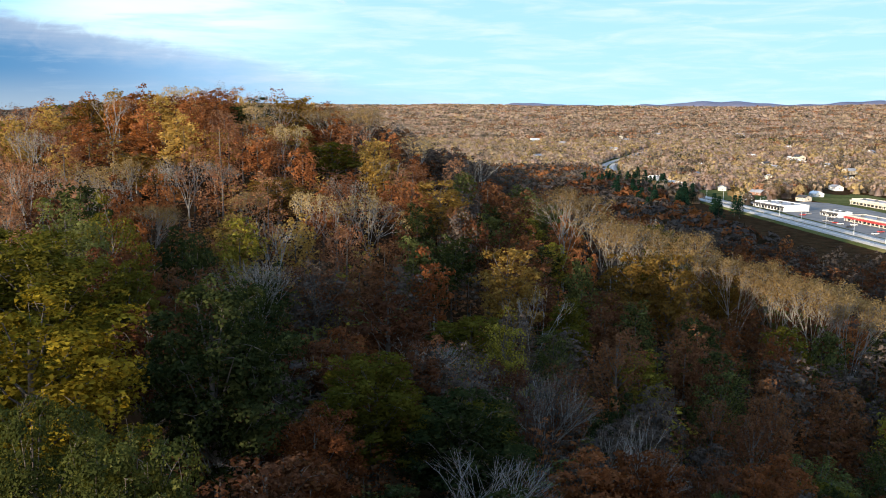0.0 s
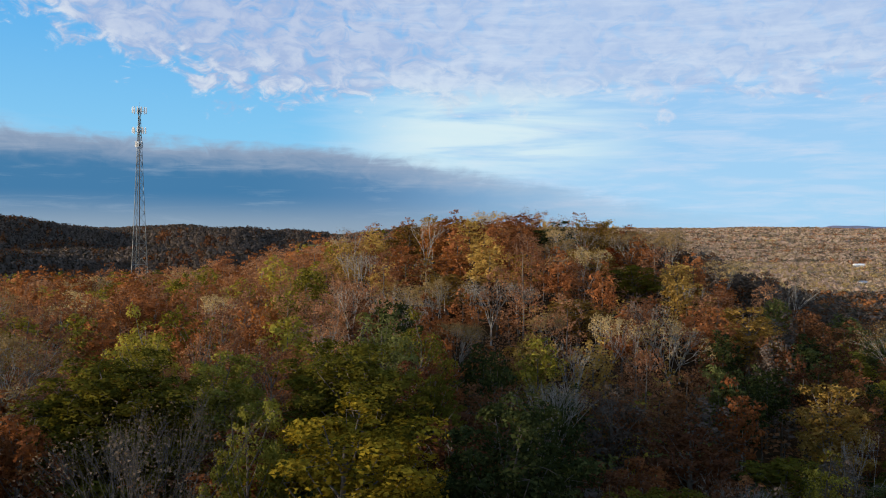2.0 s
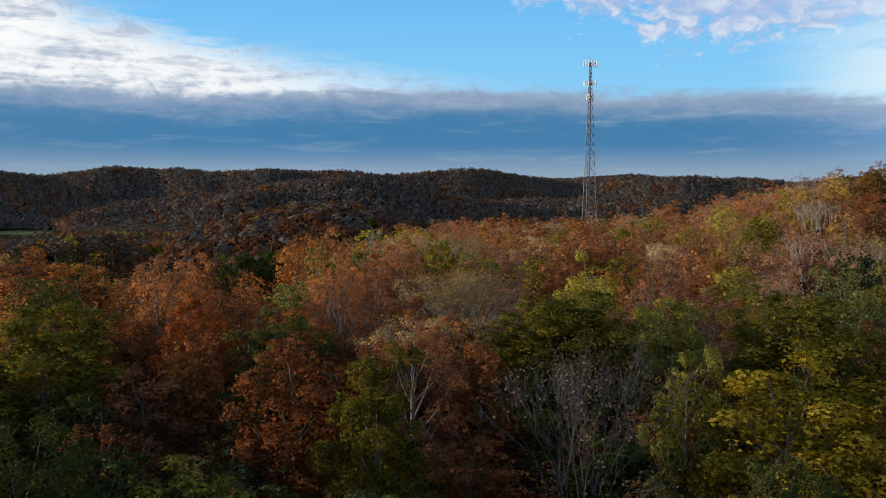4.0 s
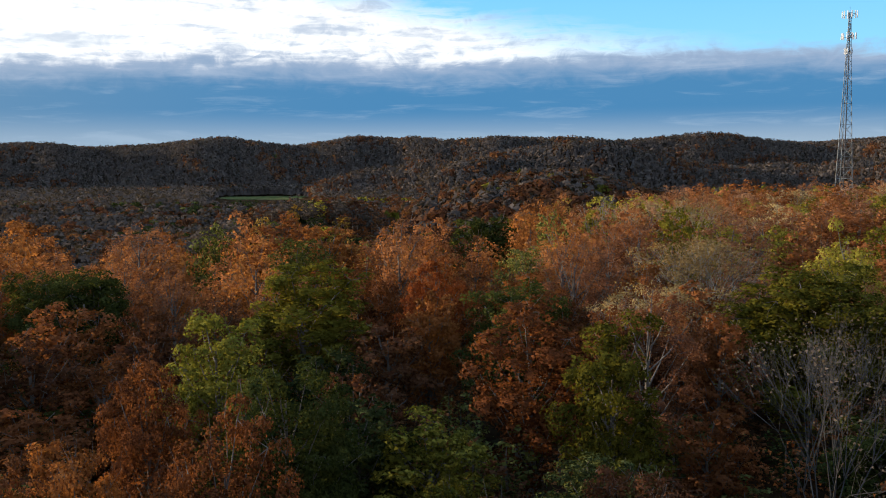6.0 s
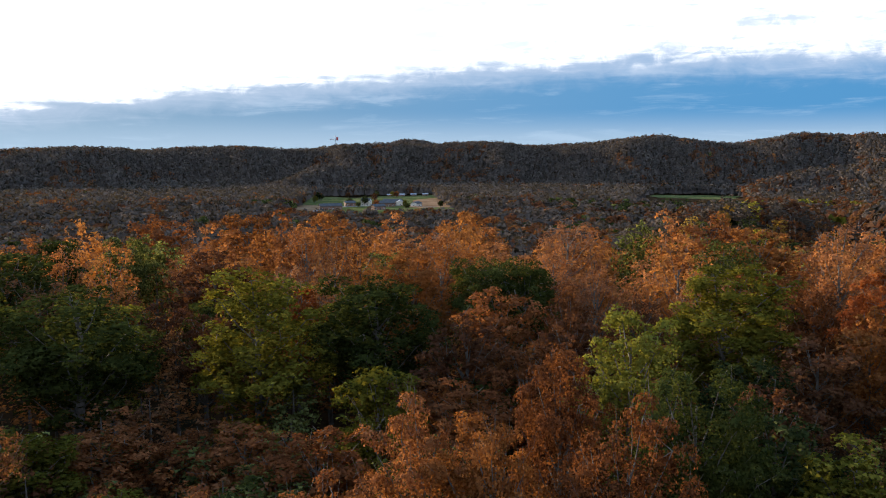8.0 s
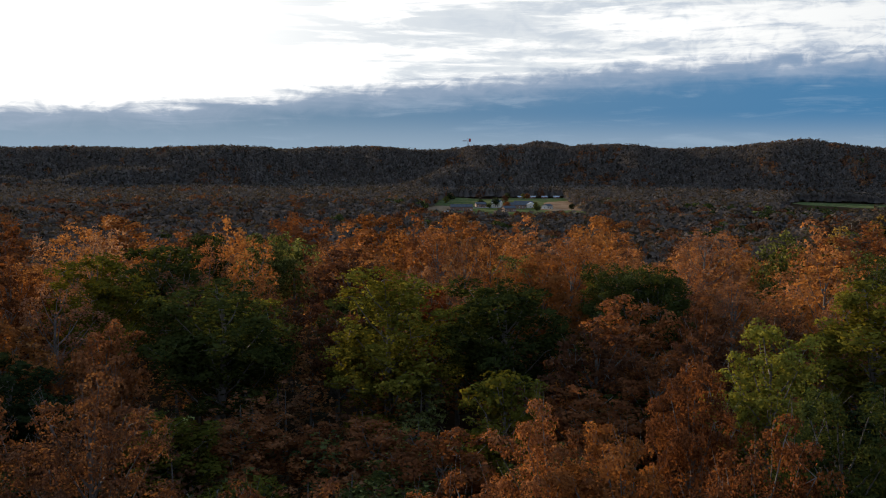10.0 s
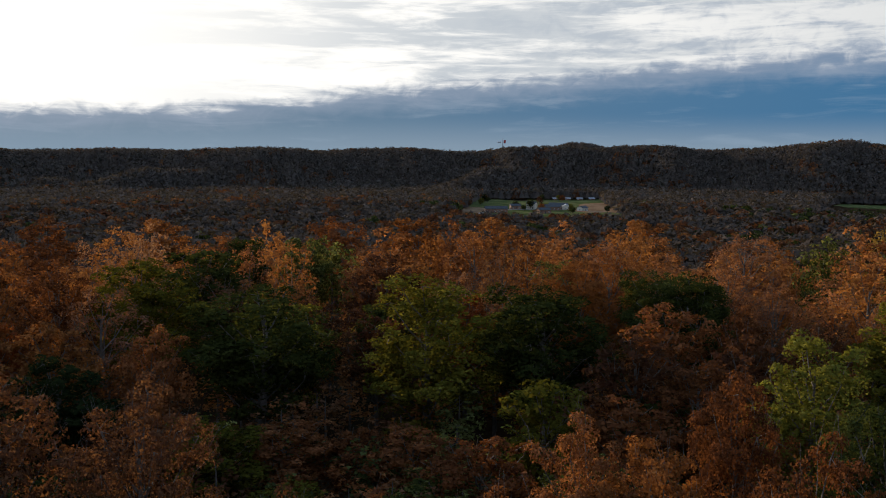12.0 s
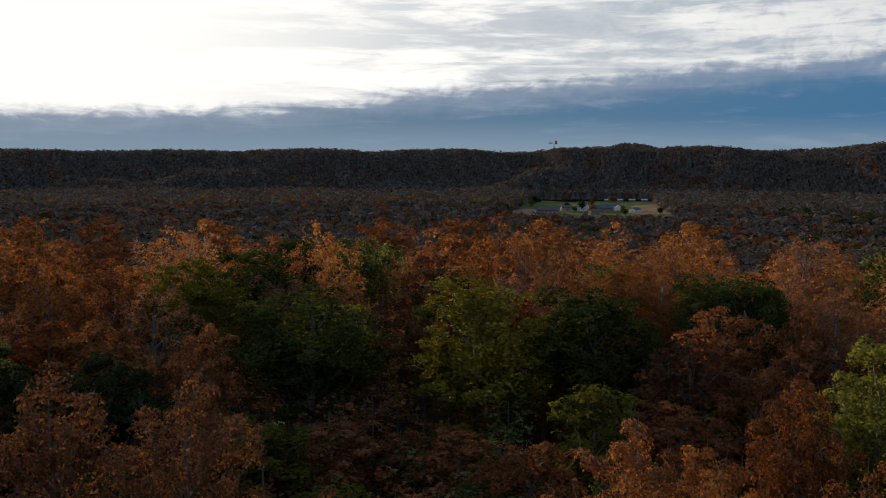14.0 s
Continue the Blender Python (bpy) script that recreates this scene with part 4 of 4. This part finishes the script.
def lattice_tower(az, r, top):
    """A three-legged lattice mast with three rings of panel antennas."""
    x, y = at(az, r)
    z = float(ground(x, y)) - 0.5
    H = EYE + top - z
    tower = tagged(new("antenna_tower"), "tall grey steel lattice tower carrying antenna panels", "tower")
    tower.matrix_world = pose(x, y, z, 0, 0, 25)

    def leg(k, s):
        w = 4.0 * (1 - s) ** 1.1 + 0.45 if s < 0.94 else 0.5
        a = radians(120 * k)
        return np.array([w * math.cos(a), w * math.sin(a), s * H])
    levels = [1 - (1 - i / 22) ** 1.15 for i in range(23)]
    for k in range(3):
        v, f = stem([leg(k, a) for a in levels], [0.16 - 0.08 * a for a in levels], 6)
        mesh_object("leg", v, f, [STEEL], tower)
    for k in range(3):
        seg = []
        for i, (a, b) in enumerate(zip(levels, levels[1:])):
            j = (k + 1) % 3
            seg.append((*leg(k, a), 0.055, *leg(j, b), 0.055))
            seg.append((*leg(j, a), 0.055, *leg(k, b), 0.055))
            seg.append((*leg(k, b), 0.055, *leg(j, b), 0.055))
        v, f = tubes(seg, 4)
        mesh_object("bracing", v, f, [STEEL], tower)
    v, f = tubes([(0.3, 0.2, 0, 0.22, 0.2, 0.1, H * 0.95, 0.16)], 6)
    mesh_object("cable_run", v, f, [DARK], tower)
    v, f = tubes([(0, 0, H - 1.0, 0.06, 0, 0, H + 2.2, 0.03)], 5)
    mesh_object("lightning_rod", v, f, [STEEL], tower)
    for level, reach, n in ((H - 0.8, 2.6, 12), (H - 8.6, 2.5, 9), (H - 14.0, 1.3, 6)):
        seg = []
        for k in range(3):
            a0, a1 = radians(120 * k + 35), radians(120 * k + 85)
            p, q = (reach * math.cos(a0), reach * math.sin(a0)), (reach * math.cos(a1), reach * math.sin(a1))
            seg += [(*p, level, 0.08, *q, level, 0.08), (0, 0, level - 0.6, 0.08, (p[0] + q[0]) / 2, (p[1] + q[1]) / 2, level, 0.08)]
        v, f = tubes(seg, 4)
        ring = mesh_object("antenna_mount", v, f, [STEEL], tower)
        for k in range(n):
            a = radians(360 * k / n + 30)
            px, py = reach * math.cos(a), reach * math.sin(a)
            panel = part("panel", box(0.36, 0.36, 2.3, (px, py, level - 1.1), 0.06), ANTENNA, ring)
    return tower


lattice_tower(39.9, 350, 50.5)


def far_mast():
    """A small mast with a white cross-piece on the far ridge."""
    x, y = at(101.0, 1590)
    z = float(ground(x, y)) - 0.5
    H = EYE + 36 - z
    m = tagged(new("mast"), "slim mast with a white and red cross-piece", "mast")
    m.matrix_world = pose(x, y, z, 0, 0, 101)
    v, f = tubes([(dx, dy, 0, 0.35, 0, 0, H, 0.18) for dx, dy in ((2, 0), (-1, 1.7), (-1, -1.7))], 5)
    mesh_object("leg", v, f, [DARK], m)
    part("dish", box(8.0, 1.4, 2.6, (-6.0, 0, H - 5.5), 0.5), WHITE, m)
    part("dish", box(4.0, 1.4, 6.0, (3.6, 0, H - 6.5), 0.5), RED, m)
    v, f = tubes([(0, 0, H - 1, 0.2, 0, 0, H + 3, 0.12)], 5)
    mesh_object("rod", v, f, [RED], m)


far_mast()


def pine(seed, leaves):
    """A conifer 16 m high with drooping tiers of needles."""
    rng = np.random.RandomState(seed)
    h = rng.uniform(0.12, 1, leaves) ** 0.8
    tier = np.floor(h * 9) / 9 + 0.09 * rng.uniform(0, 1, leaves)
    a = rng.uniform(0, 2 * math.pi, leaves)
    reach = 4.6 * (1.04 - tier) * (0.75 + 0.25 * np.sin(a * 5 + tier * 40)) * np.sqrt(rng.uniform(0.15, 1, leaves))
    pos = np.stack([reach * np.cos(a), reach * np.sin(a), 1.2 + 14.8 * tier - reach * 0.28], -1)
    d = np.stack([np.cos(a), np.sin(a), -0.35 + 0 * a], -1) * 0.9
    w = np.stack([-np.sin(a), np.cos(a), rng.uniform(-0.4, 0.4, leaves)], -1) * 0.55
    tri = np.stack([pos - w, pos + w, pos + d], 1)
    return tri.reshape(-1, 3), np.arange(leaves * 3).reshape(-1, 3)


def pines():
    crowns = []
    for s in range(3):
        ob = mesh_object("crown", *pine(s, 620), [LEAF["pine"]])
        trunk = mesh_object("trunk", *tubes([(0, 0, -0.5, 0.25, 0, 0, 15.4, 0.04)], 5), [BARK])
        crowns.append((trunk.data, ob.data))
        bpy.data.objects.remove(ob)
        bpy.data.objects.remove(trunk)
    for k in range(64):
        x, y = rnd.uniform(150, 226), rnd.uniform(600, 960)
        z = float(ground(x, y))
        t = tagged(new("pine_tree"), "dark green pine tree beside the valley road", "pine tree", "pines by the road")
        s = rnd.uniform(0.9, 1.35)
        t.matrix_world = pose(x, y, z, 0, 0, rnd.uniform(0, 360)) @ Matrix.Diagonal((s * 1.25, s * 1.25, s, 1))
        for name, data in zip(("trunk", "crown"), crowns[k % 3]):
            ob = tagged(new(name, data), kind="" if name == "trunk" else "stuff")
            ob.parent = t
        CLEAR.append((x, y, 3.5, 3.5, 0.0))


pines()


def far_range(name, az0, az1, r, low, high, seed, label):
    """A mountain range on the horizon, paled by painted haze, as a long low ridge of land."""
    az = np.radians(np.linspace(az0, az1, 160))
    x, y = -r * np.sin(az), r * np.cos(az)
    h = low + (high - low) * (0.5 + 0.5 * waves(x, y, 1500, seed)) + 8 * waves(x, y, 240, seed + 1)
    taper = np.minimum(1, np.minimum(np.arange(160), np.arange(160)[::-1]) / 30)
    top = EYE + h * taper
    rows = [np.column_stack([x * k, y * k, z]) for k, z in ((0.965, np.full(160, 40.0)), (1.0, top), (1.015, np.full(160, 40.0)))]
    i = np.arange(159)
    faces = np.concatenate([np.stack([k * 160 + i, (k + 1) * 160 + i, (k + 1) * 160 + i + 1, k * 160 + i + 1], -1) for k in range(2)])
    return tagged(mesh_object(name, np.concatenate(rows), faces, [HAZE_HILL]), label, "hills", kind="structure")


far_range("backdrop_range", -42, 4, 4860, 88, 138, 19, "distant mountain range beyond the plain, pale with painted haze")


def scatter(step, lo, hi, az0, az1, seed, space=2.6):
    """Jittered places for trees in a ring about the lookout, clear of the open ground and of trees that stand."""
    rng = np.random.RandomState(seed)
    g = np.arange(-hi, hi, step)
    x, y = [v.ravel() for v in np.meshgrid(g, g)]
    x, y = x + rng.uniform(-0.38, 0.38, x.size) * step, y + rng.uniform(-0.38, 0.38, x.size) * step
    r, az = np.hypot(x, y), bearing(x, y)
    ok = (r > lo) & (r < hi) & (az > az0) & (az < az1) & ~open_at(x, y)
    x, y = x[ok], y[ok]
    if hi < 460 and PLANTED:
        p = np.array(PLANTED)
        gap = np.hypot(x[:, None] - p[None, :, 0], y[:, None] - p[None, :, 1]) - p[None, :, 2] * 0.85
        ok = gap.min(1) > space
        x, y = x[ok], y[ok]
    return x, y, rng


def farm_trees():
    for k in range(20):
        x, y = at(turn.uniform(93.8, 103.5), turn.uniform(900, 1200))
        grow(turn.choice(("olive", "maroon", "darkgreen", "rust")), x, y, float(ground(x, y)), turn.uniform(7, 13), turn.uniform(7, 11), 0)


farm_trees()


def fill_near():
    x, y, rng = scatter(7.4, 19, 150, -40, 150, 21, 3.2)
    r = np.hypot(x, y)
    for i in np.argsort(r)[:205]:
        az = float(bearing(x[i], y[i]))
        kinds = MIX[region(az, r[i])].split()
        z = float(ground(x[i], y[i]))
        top = 15.0 if r[i] > 72 else 12.0 if az < 104 else 8.5
        kind = kinds[rng.randint(len(kinds))]
        grow("maroon" if kind == "bare" and r[i] < 65 else kind, x[i], y[i], z, top + rng.uniform(-2.5, 1.0), rng.uniform(7.0, 10.5), int(r[i] < 48))


fill_near()


def woods(name, label, step, lo, hi, az0, az1, seed, leaves, size, twigs, height):
    """Woodland that nobody could count, as one mesh of many small trees."""
    x, y, rng = scatter(step, lo, hi, az0, az1, seed, -9 if height < 10 else 2.6)
    z = ground(x, y)
    r, az = np.hypot(x, y), bearing(x, y)
    mats, slot, protos = [], {}, {}
    V, Fc, M, T, N, base = [], [], [], [], [], 0
    names = [MIX[region(a, q)].split() for a, q in zip(az, r)]
    clump = waves(x, y, 60, seed + 1)
    kinds = np.array([k[int(abs(rng.normal(c * 2.0, 3.0))) % len(k)] for k, c in zip(names, clump)])
    for kind in sorted(set(kinds)):
        for variant in range(3):
            trunk, wood, leaf = tree_arrays(kind, 1000 + 10 * variant + sum(map(ord, kind)) + seed, leaves, size, twigs)
            if wood:
                wood = np.concatenate([trunk[0], wood[0]]), np.concatenate([trunk[1], wood[1] + len(trunk[0])])
            else:
                wood = trunk
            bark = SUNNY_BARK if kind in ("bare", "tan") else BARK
            for m in (bark, LEAF[kind]):
                if m not in slot:
                    slot[m] = len(mats)
                    mats.append(m)
            v = np.concatenate([wood[0], leaf[0]])
            nv = np.concatenate([round_normals(*wood), leaf[2]])
            f = np.concatenate([wood[1], leaf[1] + len(wood[0])])
            m = np.concatenate([np.full(len(wood[1]), slot[bark]), np.full(len(leaf[1]), slot[LEAF[kind]])])
            sel = np.where((kinds == kind) & (np.arange(len(kinds)) % 3 == variant))[0]
            if not len(sel):
                continue
            t = rng.uniform(0, 6.28, len(sel))
            s = step * rng.uniform(0.86, 1.26, len(sel)) / (12 if kind in ("bare", "tan") else 10)
            hh = height * rng.uniform(0.78, 1.15, len(sel)) / 20
            c, sn = np.cos(t) * s, np.sin(t) * s
            vx = v[None, :, 0] * c[:, None] - v[None, :, 1] * sn[:, None] + x[sel, None]
            vy = v[None, :, 0] * sn[:, None] + v[None, :, 1] * c[:, None] + y[sel, None]
            vz = v[None, :, 2] * hh[:, None] + z[sel, None]
            V.append(np.stack([vx, vy, vz], -1).reshape(-1, 3))
            ct, st = np.cos(t)[:, None], np.sin(t)[:, None]
            N.append(np.stack([nv[:, 0] * ct - nv[:, 1] * st, nv[:, 0] * st + nv[:, 1] * ct, nv[:, 2] + 0 * ct], -1).reshape(-1, 3))
            Fc.append((f[None] + (base + np.arange(len(sel)) * len(v))[:, None, None]).reshape(-1, 3))
            M.append(np.tile(m, len(sel)))
            T.append(np.repeat(rng.uniform(0, 0.7, len(sel)), len(f)))
            base += len(sel) * len(v)
    ob = mesh_object(name, np.concatenate(V), np.concatenate(Fc), mats, None, np.concatenate(M), np.concatenate(T), np.concatenate(N))
    return tagged(ob, label, "woodland", kind="stuff")


def tent():
    """A five-sided crown core, point up, to be pulled out of shape; corners, faces and soft normals."""
    a = np.arange(5) * 2 * math.pi / 5
    ring = np.stack([np.cos(a), np.sin(a), np.full(5, -2.0)], -1)
    v = np.concatenate([[[0, 0, 0.82]], ring])
    f = np.array([[0, k + 1, (k + 1) % 5 + 1] for k in range(5)])
    return v, f, unit(v * [1, 1, 0] * 0.45 + [0, 0, 0.8])


def far_woods(name, label, rings, az0, az1, seed, height, swell, lift):
    """Distant tree crowns, each a dome of small leafy sprays, wider apart with distance."""
    mats, slot, V, Fc, M, T, N, base = [], {}, [], [], [], [], [], 0
    core_v, core_f, core_n = tent()
    for k, (lo, hi, step, sprays) in enumerate(rings):
        x, y, rng = scatter(step, lo, hi, az0, az1, seed + k)
        z, r, az = ground(x, y), np.hypot(x, y), bearing(x, y)
        n = len(x)
        s = step * rng.uniform(0.52, 0.80, n)
        hh = height * rng.uniform(0.78, 1.16, n)
        size = np.stack([s, s, hh * swell], -1)[:, None]
        middle = np.stack([x, y, z + hh * (1 - swell)], -1)[:, None]
        # a dark core under the leaves
        v = core_v[None] * rng.uniform(0.70, 0.95, (n, len(core_v), 1)) * size + middle
        V.append(v.reshape(-1, 3))
        N.append(np.tile(unit(core_n * [1, 1, 0.4 + lift]), (n, 1)))
        Fc.append((core_f[None] + (base + np.arange(n) * len(core_v))[:, None, None]).reshape(-1, 3))
        base += n * len(core_v)
        # loose sprays that fray the outline
        d = rng.normal(size=(n, sprays, 3))
        d[..., 2] = np.abs(d[..., 2]) * 0.9 - 0.2
        d = unit(d)
        pos = d * size * rng.uniform(0.85, 1.12, (n, sprays, 1)) + middle
        nrm = unit(d + rng.normal(size=d.shape) * 0.35)
        u = unit(np.cross(nrm, rng.normal(size=d.shape)))
        w = np.cross(nrm, u)
        g = (s[:, None] * rng.uniform(0.32, 0.56, (n, sprays)))[..., None]
        V.append(np.stack([pos - u * g * 0.6 - w * g * 0.4, pos + u * g * 0.6 - w * g * 0.3, pos + w * g * 0.7], 2).reshape(-1, 3))
        N.append(np.repeat(unit(d * 0.7 + [0, 0, lift] + rng.normal(size=d.shape) * 0.10).reshape(-1, 3), 3, axis=0))
        Fc.append(base + np.arange(n * sprays * 3).reshape(-1, 3))
        base += n * sprays * 3
        clump = waves(x, y, 130, seed + 9) + waves(x, y, 500, seed + 10)
        idx = []
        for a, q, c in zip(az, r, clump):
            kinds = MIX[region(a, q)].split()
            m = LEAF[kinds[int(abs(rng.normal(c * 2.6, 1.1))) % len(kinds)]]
            if m not in slot:
                slot[m] = len(mats)
                mats.append(m)
            idx.append(slot[m])
        t = rng.uniform(0, 0.7, n)
        for count in (len(core_f), sprays):
            M.append(np.repeat(idx, count))
            T.append(np.repeat(t, count))
    ob = mesh_object(name, np.concatenate(V), np.concatenate(Fc), mats, None, np.concatenate(M), np.concatenate(T), np.concatenate(N))
    return tagged(ob, label, "woodland", kind="stuff")


woods("canopy", "autumn canopy of orange, rust and green trees on the ridge", 9.4, 82, 130, -36, 145, 30, 4200, 0.27, 60, 17.0)
woods("ridge_woods", "autumn woods of orange, rust and bare trees covering the ridge", 9.4, 130, 215, -36, 145, 31, 1700, 0.46, 30, 17.5)
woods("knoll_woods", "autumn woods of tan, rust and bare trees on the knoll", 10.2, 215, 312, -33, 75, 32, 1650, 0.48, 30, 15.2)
woods("hollow_woods", "woods in the hollows beyond the ridge", 10.2, 215, 312, 75, 142, 38, 600, 0.72, 0, 15.5)
woods("north_woods", "woods on the slopes beyond the knoll", 10.2, 312, 455, -33, 142, 37, 400, 0.92, 0, 15.5)
woods("understorey", "low young trees and shrubs under the ridge's canopy", 6.0, 14, 125, -40, 150, 36, 480, 0.50, 0, 8.0)
woods("thicket", "low young trees and brush on the knoll and in the gully", 7.2, 100, 305, -32, 42, 39, 150, 0.95, 0, 9.2)
woods("back_woods", "autumn woods on the slopes behind the lookout", 10.5, 19, 260, 145, 180, 33, 130, 2.0, 0, 16.0)
woods("slope_woods", "autumn woods on the far slope of the ridge", 10.5, 19, 260, -180, -36, 34, 130, 2.0, 0, 16.0)
far_woods("valley_woods", "mixed autumn woods on the valley floor", [(455, 900, 9.2, 64)], -32, 142, 35, 13.0, 0.46, 0.35)
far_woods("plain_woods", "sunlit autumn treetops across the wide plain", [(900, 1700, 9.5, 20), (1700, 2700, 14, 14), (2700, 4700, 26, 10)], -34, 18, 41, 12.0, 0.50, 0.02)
far_woods("range_woods", "shaded woods over the rolling far ridges", [(900, 1950, 8.8, 20), (1950, 4700, 25, 14)], 18, 142, 51, 15.0, 0.31, 0.40)
